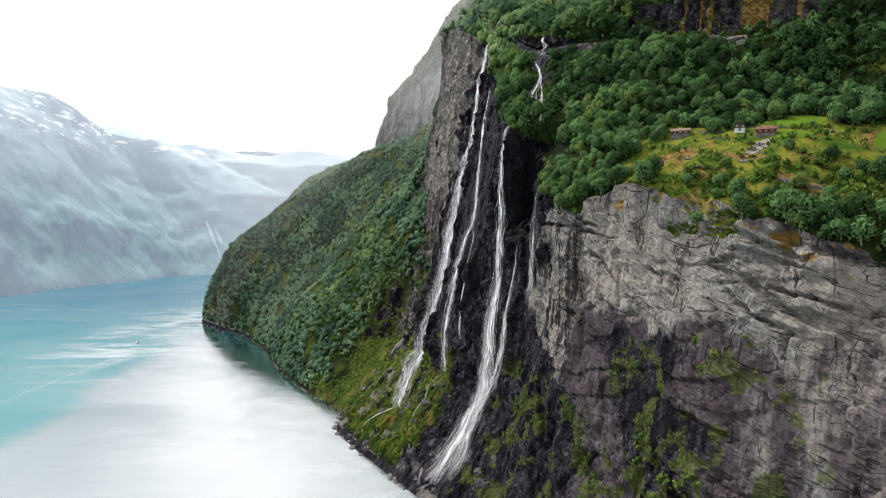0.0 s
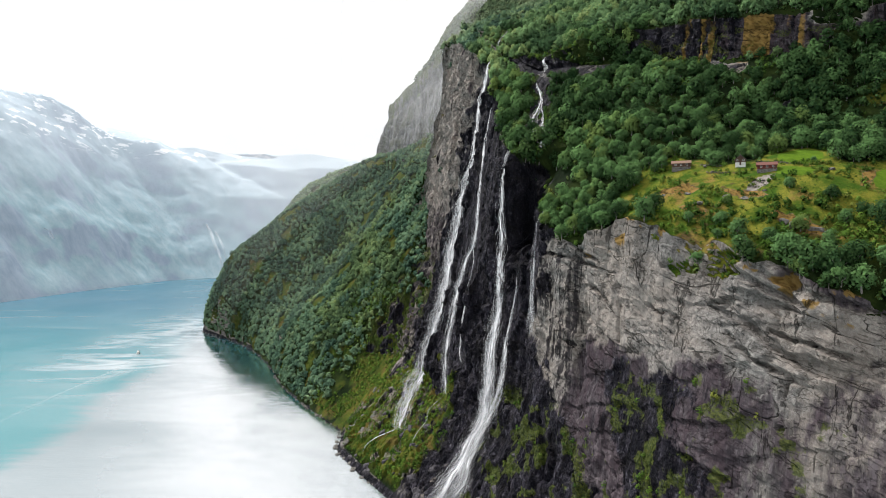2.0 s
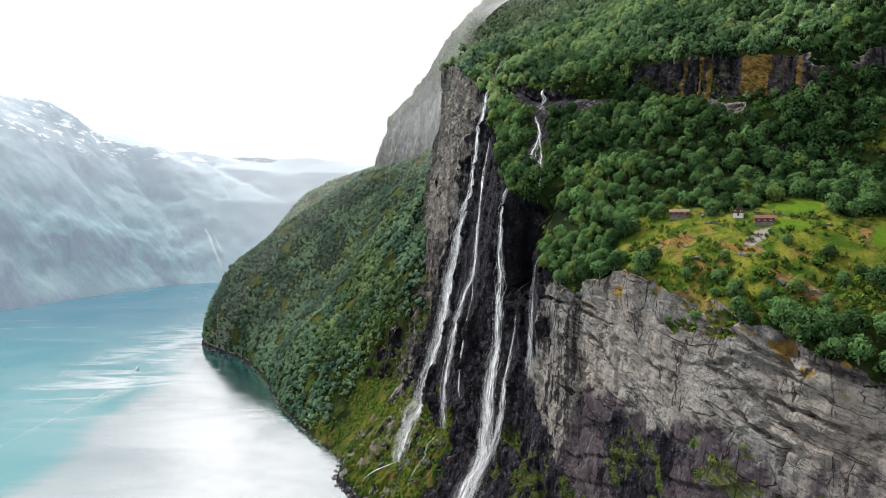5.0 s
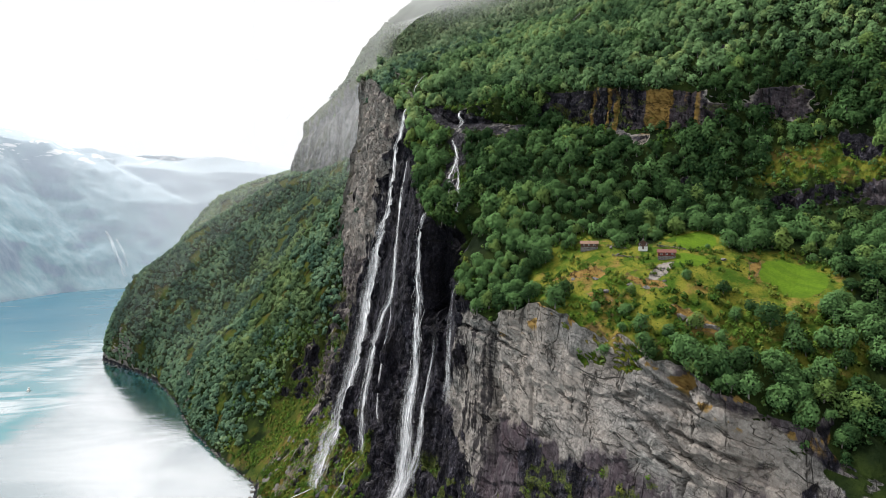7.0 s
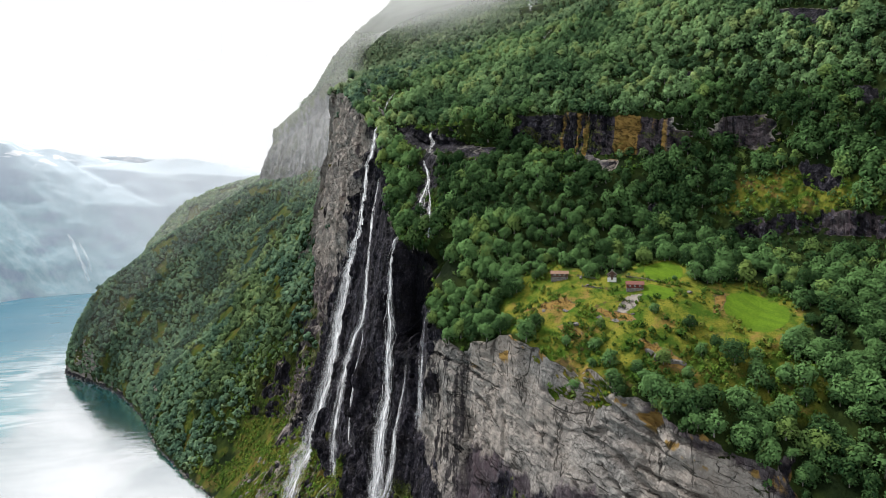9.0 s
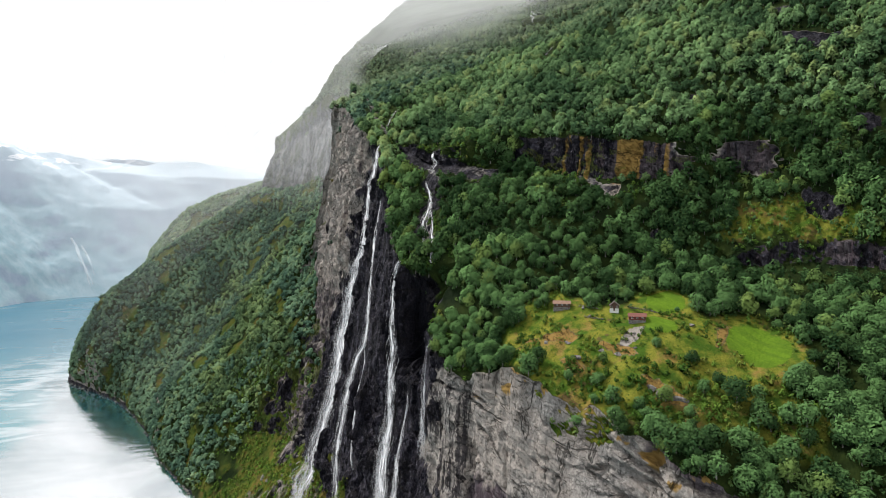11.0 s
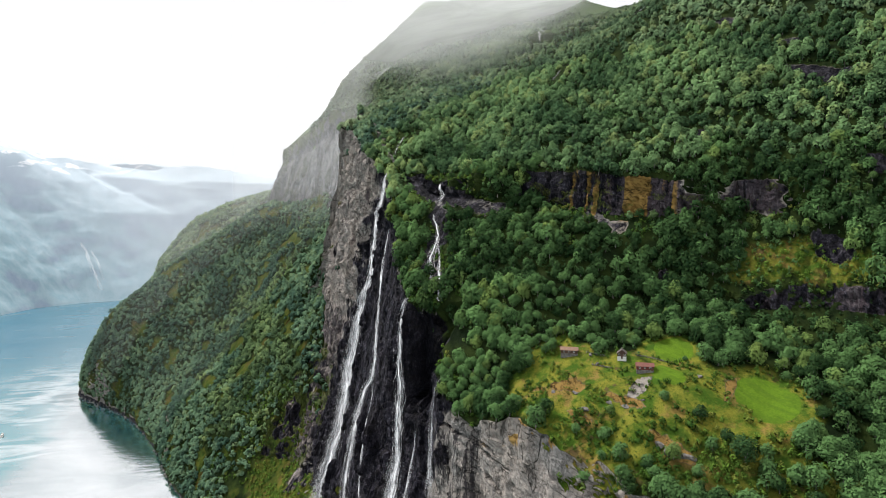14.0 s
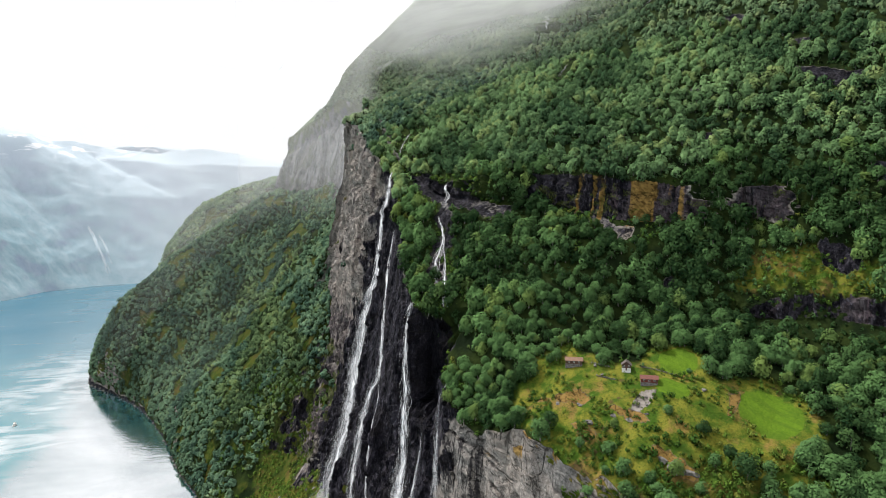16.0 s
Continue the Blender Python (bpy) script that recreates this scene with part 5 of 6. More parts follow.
def wooded(i, r):
    u, w, z = uu[i, r], ww[i, r], zz[i, r]
    keep = (z > 5) & (lie[i, r] > 0.34) & (meadow(u, w) < -0.08)
    keep |= (u > 700) & (z > 6) & (lie[i, r] > 0.2)
    keep &= ~((u > 585) & (u < 800) & (z > 290) & (z < 470) & (level[i, r] < 0.6))
    keep &= ~((u > 345) & (u < 720) & (z < 262) & (w < 345))
    keep &= ~((u < 345) & (z < 160))
    keep |= (u > 422) & (u < 548) & (zz[i, r] > rim_z[i, 0] + 3) & (lie[i, r] > 0.15)
    keep |= (z > 322) & (z < 400) & (u < 520) & (lie[i, r] > 0.12)
    keep |= (u > 815) & (u < 1150) & (z < 470) & (z > 6) & (lie[i, r] > 0.16)
    keep |= (u > 1100) & (z < 400) & (z > 10)
    keep &= grass[i, r] > 0.35
    keep &= (u > 0.24 * w - 25) & (w < 1120)
    keep &= scar[i, r] < 0.4
    keep &= (rough(u / 40, w / 40, z / 40, 3, 76) > -0.5) & (glade[i, r] < 0.5)
    for a, b, half in ((473, 391, 9), (466, 382, 9), (458, 374, 9), (448, 366, 9), (438, 358, 9), (428, 350, 9), (418, 342, 9), (408, 333, 9), (462, 366, 6), (440, 348, 6), (574, 408, 8), (560, 390, 9), (575, 418, 7), (495, 603, 5), (732, 845, 9), (505, 775, 6)):
        keep &= np.hypot(u - a, (w - b) * 0.8) > half
    # the small streams keep their beds open
    for ua, za, ub, zb, half in ((587, 452, 563, 418, 8), (509, 546, 490, 517, 7), (778, 728, 704, 659, 13), (489, 658, 506, 640, 8)):
        f = np.clip(((u - ua) * (ub - ua) + (z - za) * (zb - za)) / ((ub - ua) ** 2 + (zb - za) ** 2), 0, 1)
        keep &= np.hypot(u - ua - f * (ub - ua), z - za - f * (zb - za)) > half
    keep &= (strip[i, r] < 0.3) & (crag_step[i, r] < 0.25)
    for a, b in ((265, 329), (235, 345), (217, 343)):
        keep &= np.hypot(u - a, w - b) > 13
    keep &= oval(u, w, 178, 311, 15, 7) > 1
    keep &= ~((scrubby(u, w) > 0) & (z < 250) & (rough(u / 10, w / 10, 0.5, 3, 74) > -0.12))
    # clearings: rock bands, ledges and the bare gully
    z, u = z + 16 * rough(u / 13, w / 13, 0.5, 3, 78), u + 26 * rough(w / 9, z / 9, 0.5, 3, 79)
    keep &= ~((z > 346) & (z < 376) & (u > 260) & (u < 366) & (w > 420) & (w < 452)) & ~((z > 346) & (z < 376) & (u > 190) & (u < 232) & (w > 478) & (w < 512))
    keep &= ~((z > 364) & (z < 393) & (u > 428) & (u < 500) & (w < 412))
    keep &= ~((u > 60) & (u < 222) & (z > 268) & (z < 306) & (w > 440) & (w < 486))
    return keep


def grow(u0, u1, gap, low, high, test=None):
    i, r = stations(u0, u1, gap)
    ok = wooded(i, r)
    if test is not None:
        ok &= test(uu[i, r], ww[i, r], zz[i, r])
    i, r = i[ok], r[ok]
    # anywhere between the four corners of a patch of ground
    f, h = rng.random((len(i), 1)), rng.random((len(i), 1))
    a, b = np.maximum(i - 1, 0), np.maximum(r - 1, 0)
    spots = (shape[i, r] * f + shape[a, r] * (1 - f)) * h + (shape[i, b] * f + shape[a, b] * (1 - f)) * (1 - h)
    vary = 0.66 + 0.7 * grain(uu[i, r] / 22, ww[i, r] / 22, zz[i, r] / 22, 83)
    thin = np.clip(1.15 - (zz[i, r] - 300) / 900, 0.45, 1.0)
    return spots, rng.uniform(low, high, len(spots)) * vary * thin


near_side = lambda u, w, z: (w < 640) & (z < 560)
by_farm = lambda u, w, z: (u > 95) & (u < 345) & (w < 425) & (z < 300)
upland = lambda u, w, z: z + 120 * rough(u / 50, w / 50, 0.5, 3, 82) > 385
wood("forest_near", *grow(40, 620, 7.6, 3.8, 7.4, lambda u, w, z: near_side(u, w, z) & ~by_farm(u, w, z) & ~upland(u, w, z)), 330, 0.315, "dense green birch and alder wood on the steep slope above the farm", LEAVES)
wood("forest_slope", *grow(40, 620, 7.6, 3.8, 7.0, lambda u, w, z: near_side(u, w, z) & upland(u, w, z)), 200, 0.4, "fresh green mountain birch wood above the rock bands", UPLAND)
wood("forest_crest", *grow(0, 1150, 10.0, 4.0, 6.6, lambda u, w, z: (~near_side(u, w, z) | ((u > 620) & (z > 470))) & (u + 0.35 * (w - 700) + 420 * rough(u / 60, w / 60, z / 60, 3, 84) < 770)), 54, 0.72, "thinner green birch wood climbing to the misty crest", MIST_PALE_LEAVES, trunks=False)
wood("forest_summit", *grow(650, 1250, 6.8, 4.4, 7.0, lambda u, w, z: (~near_side(u, w, z) | (z > 470)) & (u + 0.35 * (w - 700) + 420 * rough(u / 60, w / 60, z / 60, 3, 84) >= 770)), 22, 1.05, "grey-green willow and birch scrub below the clouds", SUMMIT_MIST_LEAVES, trunks=False)
wood("forest_distant", *grow(1700, 2250, 9.5, 5.0, 7.5, lambda u, w, z: w < 1000), 20, 1.05, "far green wood on the next spur of the fjord wall", MIST_PALE_LEAVES, trunks=False)
# slanting belt whose sunlight is put into the leaf colour
sunlit = lambda u, w, z: np.abs(z - 60 - 0.36 * (u - 640) + 190 * rough(u / 60, w / 60, z / 60, 3, 97)) < 42
wood("headland_birches", *grow(620, 1150, 7.0, 2.7, 4.8, lambda u, w, z: (w < 640) & (z < 560) & sunlit(u, w, z)), 50, 0.7, "fresh yellow-green birches in a slanting belt on the headland", SUNLIT_LEAVES, trunks=False)
wood("forest_headland", *grow(620, 1700, 7.0, 2.8, 5.2, lambda u, w, z: (w < 640) & (z < 560) & ~((u < 1150) & sunlit(u, w, z))), 46, 0.74, "dark green wood covering the headland down to the water", BLUE_HAZE_LEAVES, trunks=False)


# single trees round the farm
def limb(bm, a, b, r0, r1, sides=6):
    """A tapered round limb from a to b."""
    a, b = Vector(a), Vector(b)
    q = (b - a).to_track_quat("Z", "Y")
    rings = []
    for c, r in ((a, r0), (b, r1)):
        rings.append([bm.verts.new(c + q @ Vector((r * math.cos(2 * math.pi * k / sides), r * math.sin(2 * math.pi * k / sides), 0))) for k in range(sides)])
    for k in range(sides):
        bm.faces.new((rings[0][k], rings[0][(k + 1) % sides], rings[1][(k + 1) % sides], rings[1][k]))


def tree(seed, label):
    """A broad-leaved tree about 1 wide each way from its trunk, with limbs inside an uneven crown."""
    r = random.Random(seed)
    top = tagged(new("tree"), label, "tree", group="trees round the farm")
    bm = bmesh.new()
    fork = (r.uniform(-0.08, 0.08), r.uniform(-0.08, 0.08), 0.5)
    limb(bm, (0, 0, -0.25), fork, 0.075, 0.05, 7)
    for k in range(6):
        a = k * 1.05 + r.uniform(-0.3, 0.3)
        reach = r.uniform(0.35, 0.6)
        limb(bm, fork, (math.cos(a) * reach, math.sin(a) * reach, 0.75 + r.uniform(0, 0.45)), 0.04, 0.012, 5)
    part("trunk", bm, BARK, top)
    v, out_way = crown_shape(880, seed, 11, 0.235, 0.85 + 0.25 * r.random())
    v = v.reshape(-1, 3) + np.array((0, 0, 0.85))
    tint = np.tile((r.uniform(0.05, 0.95), r.uniform(0, 1.0), 0.0), (len(v), 1))
    link_mesh("crown", v, np.arange(len(v)).reshape(-1, 3), LEAVES, top, attributes=[("tint", tint), ("bulge", out_way.reshape(-1, 3))])
    return top


TREE_LABELS = ("round green birch with a dense crown", "broad dark green alder with drooping outer leaves", "bright green young birch with a pale trunk")
standing = set()
kinds = [tree(500 + k, TREE_LABELS[k % 3]) for k in range(9)]


def set_tree(spot, radius, k):
    m = Matrix.LocRotScale(spot, Euler((0, 0, rng.uniform(0, 6.28))), None)
    kind = kinds[k % len(kinds)]
    if k % len(kinds) not in standing:
        standing.add(k % len(kinds))
        t = kind
        t.matrix_basis = m
    else:
        t = copy_thing(kind, m)
    t.scale = (radius, radius, radius * rng.uniform(0.85, 1.15))
    return t


spots, radii = grow(95, 345, 7.2, 4.0, 6.8, by_farm)
order = rng.permutation(len(spots))
wood("farm_wood", spots[order[280:]], radii[order[280:]], 440, 0.29, "lush green trees crowding round the meadow", LEAVES)
order = order[:280]
for n, j in enumerate(order):
    set_tree(Vector(spots[j]), radii[j], n)
for n, (u, w, radius) in enumerate(((176, 334, 4.6), (196, 330, 3.6), (212, 295, 4.6), (198, 289, 5.2), (217, 307, 3.2), (247, 284, 5.6), (203, 366, 2.0), (184, 376, 5.2),
                                      (293, 314, 7.0), (160, 333, 4.2), (226, 287, 3.2), (206, 284, 2.8), (164, 324, 4.0))):
    set_tree(Vector(place(u, w, ground_z(u, w))), radius, n * 2 + 1)
for n in range(34):
    u = 252 + 104 * rng.random()
    rim = along(RIM, np.array([u]))[0]
    w = rim[0] + rng.uniform(3, 11)
    if meadow(np.array([u]), np.array([w]))[0] < -0.05:
        set_tree(Vector(place(u, w, ground_z(u, w) - 0.6)), rng.uniform(3.2, 5.2), n)
for n in range(12):
    u = 96 + 90 * rng.random()
    rim = along(RIM, np.array([u]))[0]
    w = rim[0] + rng.uniform(5, 24)
    set_tree(Vector(place(u, w, ground_z(u, w) - 0.5)), rng.uniform(3.0, 5.6), n + 4)


# ---- the waterfalls ----
def down_face(line, seed, wobble, stand_off, gap=2.0):
    """Even steps down a line of (u, z) on the face: how far along, u, w and z, just clear of the rock."""
    p = np.array(line, float)
    length = np.r_[0, np.cumsum(np.hypot(np.diff(p[:, 0]), np.diff(p[:, 1])))]
    s = np.linspace(0, length[-1], max(6, int(length[-1] / gap)))
    u, z = np.interp(s, length, p[:, 0]), np.interp(s, length, p[:, 1])
    for _ in range(4):
        u[1:-1] = (u[:-2] + 2 * u[1:-1] + u[2:]) / 4
    u = u + wobble * (0.6 * rough(s / 40, seed * 7.3, 0.5, 2, seed) + 0.6 * rough(s / 9, seed * 2.3, 0.5, 3, seed + 3)) * np.minimum(1, s / 12)
    w = np.array([face_w(a, b) for a, b in zip(u, z)])
    w = np.array([w[max(0, k - 1):k + 2].min() for k in range(len(w))])
    for _ in range(3):
        w[1:-1] = (w[:-2] + 2 * w[1:-1] + w[2:]) / 4
    return s, u, w - stand_off, z


def ribbon(line, wide, wobble, seed, stand_off, thick, ends=(0.3, 0.3), cols=7):
    """A ribbon of water with a bulging face that follows a line of (u, z) down the rock; wide is its width at the top, middle and foot."""
    s, u, w, z = down_face(line, seed, wobble, stand_off)
    f = s / s[-1]
    half = np.interp(f, (0, 0.12, 0.55, 1), (wide[0] * 0.6, wide[0], wide[1], wide[2])) / 2
    half = half * (0.62 + 0.7 * grain(s / 22, seed * 1.7, 0.7, 8)) * (0.7 + 0.6 * grain(s / 5, seed * 2.9, 0.3, 9))
    across = np.linspace(-1, 1, cols)
    side = half[:, None] * across[None]
    w2 = w[:, None] - 0.16 * half[:, None] * (1 - across[None] ** 2) + 0.35 * rough(side / 1.6 + seed, s[:, None] / 9, 0.5, 2, seed)
    v = place(u[:, None] + side, w2, z[:, None] + 0 * side).reshape(-1, 3)
    body = 1 - np.abs(across[None]) ** 1.6 + 0 * side
    run = thick * np.minimum(1, ends[0] + s / 8) * np.minimum(1, ends[1] + (s[-1] - s) / 22)
    flow = np.stack([body, run[:, None] + 0 * side, 0 * side], -1).reshape(-1, 3)
    course = np.stack([side + seed * 17.0, s[:, None] + 0 * side, 0 * side + seed], -1).reshape(-1, 3)
    return v, quads(len(s), cols), flow, course


def waterfall(line, strands, wide, label, seed, spray=0, thick=1.0, ends=(0.3, 0.3)):
    """A fall: its main sheet, braided strands beside it, and thin spray about its lower half."""
    base = place(line[-1][0], face_w(*line[-1]), line[-1][1])
    top = new("waterfall")
    top.location = base
    tagged(top, label, "waterfall", group="falls of the fjord wall")
    r = random.Random(seed)
    v, f, flow, course = ribbon(line, wide, 0.25 * max(wide), seed * 31, 0.9, thick, ends)
    link_mesh("sheet", v - base, f, FOAM, top, smooth=True, attributes=[("flow", flow), ("course", course)])
    n = len(line) - 1
    for k in range(strands):
        lo = r.choice((0, 0, n // 5, n // 3, n // 2))
        hi = min(n, max(lo + 1, r.choice((n, n, n, n * 4 // 5, n * 2 // 3))))
        a, b = r.uniform(-0.55, 0.55), r.uniform(-0.7, 0.7)
        width = np.interp(np.linspace(0, 1, n + 1), (0, 0.55, 1), wide)
        rows = [(u + width[j] * (a * (1 - j / n) + b * j / n), z) for j, (u, z) in enumerate(line)][lo:hi + 1]
        thin = r.uniform(0.8, 2.4)
        v, f, flow, course = ribbon(rows, (thin * 0.5, thin, thin * 0.9), 0.35 * max(wide), seed * 31 + k + 1, 1.0 + 0.12 * (k % 4), 0.72 * thick, (0.2, 0.1), 4)
        link_mesh("strand", v - base, f, FOAM, top, smooth=True, attributes=[("flow", flow), ("course", course)])
    for k in range(spray):
        rows = [(u + r.uniform(-1, 1) * max(wide) * 0.3, z) for u, z in line[n // 3:]]
        v, f, flow, course = ribbon(rows, (wide[1], wide[1] * 2.2, wide[2] * 2.4), wide[1] * 0.3, seed * 37 + k, 1.9 + 0.5 * k, 0.36)
        link_mesh("spray", v - base, f, FOAM, top, "thin veil of spray", smooth=True, attributes=[("flow", flow), ("course", course)])
    return top


waterfall(TALL_FALL, 15, (17, 22, 16), "tallest white waterfall plunging down dark wet rock", 1, 2)
waterfall(SIDE_FALL, 7, (6.0, 10.0, 8.0), "slender white waterfall beside the tallest one", 2, 1, 0.9)
waterfall(SIDE_BRANCH, 3, (2.0, 4.0, 5.0), "thin white branch of the slender waterfall", 15, 0, 0.7)
waterfall(NICHE_FALL, 14, (11.0, 15.0, 17.0), "broad white waterfall dropping out of a dark niche", 3, 2, 0.95)
waterfall(VEIL_FALL, 8, (3.0, 9.0, 8.0), "thin veil of water joining the broad fall", 4, 2, 0.7)
waterfall(THREAD, 4, (2.5, 4.0, 6.0), "thread of water along the edge of the niche", 5, 1, 0.6)
waterfall([(475, 386), (466, 373), (458, 361)], 6, (7.0, 7.5, 6.0), "short bright cascade over a dark rock band", 6)
waterfall([(456, 354), (446, 343), (436, 331), (424, 312), (405, 295)], 8, (4.0, 8.0, 6.5), "braided white cascade among the birches", 7)
waterfall([(436, 331), (418, 315), (405, 303), (384, 281)], 7, (3.5, 6.5, 4.5), "braided white cascade among the birches", 8)
waterfall([(585, 450), (576, 438), (569, 428), (565, 421)], 4, (5.0, 5.0, 3.5), "small white stream above the tallest waterfall", 9)
waterfall([(507, 543), (500, 533), (492, 520)], 3, (2.4, 3.2, 2.4), "small white stream high on the wooded slope", 10)
waterfall([(776, 725), (743, 698), (716, 673), (706, 662)], 4, (4.0, 6.0, 5.0), "white stream near the crest in the gully", 11)
waterfall([(490, 656), (496, 648), (504, 642)], 3, (2.6, 3.6, 2.6), "small white stream high on the wooded slope", 12)
waterfall([(506, 38), (511, 34), (517, 30), (526, 24), (524, 14)], 4, (2.0, 2.4, 1.6), "white rivulets fanning over the grassy foot", 13, 0, 0.9)
waterfall([(469, 74), (471, 62), (470, 53), (465, 37)], 5, (1.0, 2.4, 2.0), "white rivulets fanning over the grassy foot", 14, 0, 0.55)
waterfall([(390, 13), (398, 8), (408, 3)], 4, (3.0, 3.4, 2.4), "white water running out over the shore rocks", 16)


# ---- streams on the far shore ----
def far_stream(line, wide, label):
    """A thin braided stream down the far mountainside, along (x, y, z)."""
    top = tagged(new("far_waterfall"), label, "waterfall", group="falls of the far shore")
    top.location = line[-1]
    p = np.array(line, float)
    for k in range(5):
        s = np.linspace(0, len(p) - 1, 26)
        q = np.stack([np.interp(s, range(len(p)), p[:, j]) for j in range(3)], -1)
        side = (k - 2) * wide * 0.7 * (0.3 + s / s[-1]) + wide * 2.5 * rough(s * 1.3, k * 3.3, 0.5, 3, 121 + k)
        half = wide * (0.35 + 0.6 * grain(s * 2, k * 1.9, 0.5, 131))
        q[:, 1] += -26
        q[:, 0] += 16
        v = np.stack([q + np.c_[side - half, 0 * s, 0 * s], q + np.c_[side, 0 * s - half * 0.3, 0 * s], q + np.c_[side + half, 0 * s, 0 * s]], 1).reshape(-1, 3) - p[-1]
        a = np.arange(25)[:, None] * 3
        f = np.concatenate([np.stack([a[:, 0] + j, a[:, 0] + j + 1, a[:, 0] + j + 4, a[:, 0] + j + 3], -1) for j in range(2)])
        flow = np.tile([(0.3, 1.0, 0.0), (1.0, 1.0, 0.0), (0.3, 1.0, 0.0)], (26, 1))
        course = np.stack([np.stack([b * half + k * 9.0, s * 14.0, 0 * s], -1) for b in (-1, 0, 1)], 1).reshape(-1, 3) * 0.4
        link_mesh("strand", v, f, FOAM, top, smooth=True, attributes=[("flow", flow), ("course", course)])


far_stream([(-1421, 3716, 307), (-1392, 3692, 262), (-1356, 3650, 212), (-1325, 3618, 162), (-1297, 3595, 114), (-1270, 3575, 60)], 6.0, "white waterfall on the far side of the fjord")
far_stream([(-1365, 3709, 263), (-1335, 3680, 220), (-1303, 3650, 179), (-1275, 3620, 110)], 3.5, "thin white side stream on the far shore")
far_stream([(-1660, 2587, 261), (-1650, 2600, 247), (-1633, 2604, 214)], 4.0, "small white snow gully on the far mountainside")


# ---- the farm on its shelf ----
def hut(u, w, turn, long, deep, eaves, ridge, base, walls, roof, label, gable_front=False, white_base=False):
    """A timber house on a dry-stone base. Its front faces out over the fjord; its origin lies on the ground at its middle."""
    top = tagged(new("farmhouse" if gable_front else "barn"), label, "house", group="buildings of the farm")
    spot = place(u, w, ground_z(u, w))
    top.matrix_basis = pose(*spot, 0, 0, turn)
    hx, hy = long / 2, deep / 2
    bm = bmesh.new()
    box(bm, -hx, hx, -hy, hy, -2.6, base)
    bmesh.ops.bevel(bm, geom=bm.edges[:], offset=0.12, segments=1, affect="EDGES")
    part("base", bm, WHITE if white_base else STONE, top, "limewashed lower storey" if white_base else "dry-stone base")
    # body with gables
    bm = bmesh.new()
    run = "y" if gable_front else "x"
    e = hy if run == "x" else hx
    far = hx if run == "x" else hy
    pts = [(-e, base), (e, base), (e, eaves), (0, ridge), (-e, eaves)]
    put = (lambda s, a, b: (s, a, b)) if run == "x" else (lambda s, a, b: (a, s, b))
    ends = [[bm.verts.new(put(s, a, b)) for a, b in pts] for s in (-far + 0.08, far - 0.08)]
    for ring in ends:
        bm.faces.new(ring)
    for k in range(5):
        bm.faces.new((ends[0][k], ends[0][(k + 1) % 5], ends[1][(k + 1) % 5], ends[1][k]))
    bmesh.ops.recalc_face_normals(bm, faces=bm.faces[:])
    part("wall", bm, walls, top)
    # roof: two slopes with thickness and overhang
    slope = (ridge - eaves) / e
    for side in (-1, 1):
        bm = bmesh.new()
        o = e + 0.5
        a = [(0, ridge + 0.02), (side * o, eaves - 0.5 * slope + 0.02), (side * o, eaves - 0.5 * slope + 0.24), (0, ridge + 0.26)]
        ends = [[bm.verts.new(put(s, p, q)) for p, q in a] for s in (-far - 0.5, far + 0.5)]
        for ring in ends:
            bm.faces.new(ring)
        for k in range(4):
            bm.faces.new((ends[0][k], ends[0][(k + 1) % 4], ends[1][(k + 1) % 4], ends[1][k]))
        bmesh.ops.recalc_face_normals(bm, faces=bm.faces[:])
        part("roof", bm, roof, top)
    # battens, windows and a door on the front
    for x in np.arange(-hx + 0.35, hx - 0.2, 0.7):
        bm = bmesh.new()
        high = eaves if not gable_front else eaves + (ridge - eaves) * (1 - abs(x) / hx) - 0.15
        box(bm, x - 0.06, x + 0.06, -hy + 0.02 if run == "x" else -hy - 0.0, -hy + 0.1, base, high)
        part("batten", bm, walls, top)
    spots = np.linspace(-hx * 0.6, hx * 0.6, 3 if not gable_front else 2)
    for k, x in enumerate(spots):
        bm = bmesh.new()
        box(bm, x - 0.55, x + 0.55, -hy - 0.06, -hy + 0.06, base + 0.7, base + 1.75)
        frame_part = part("window", bm, WHITE, top, "white window frame")
        bm = bmesh.new()
        box(bm, x - 0.42, x + 0.42, -hy - 0.09, -hy - 0.05, base + 0.82, base + 1.63)
        part("pane", bm, GLASS, frame_part)
    bm = bmesh.new()
    door_x = 0.0 if gable_front else hx * 0.82
    box(bm, door_x - 0.5, door_x + 0.5, -hy - 0.07, -hy + 0.05, 0.1, 2.05)
    part("door", bm, BROWN, top, "dark plank door")
    if gable_front:
        bm = bmesh.new()
        box(bm, -0.4, 0.4, -0.4, 0.4, ridge - 0.4, ridge + 1.1)
        bmesh.ops.bevel(bm, geom=bm.edges[:], offset=0.05, segments=1, affect="EDGES")
        part("chimney", bm, STONE, top, "small stone chimney")
    return top


hut(265, 329, -22, 11.0, 5.0, 2.7, 4.3, 0.5, BROWN, TIN, "long weathered dark brown barn with a rusty roof", white_base=False)
hut(235, 345, -26, 5.6, 6.5, 3.6, 5.8, 1.7, BROWN, SLATE, "small dark brown farmhouse with a white lower storey", gable_front=True, white_base=True)
hut(217, 343, -24, 10.2, 5.2, 2.8, 4.4, 0.6, RED, RED_TIN, "dark red barn with a faded red roof on a knoll")


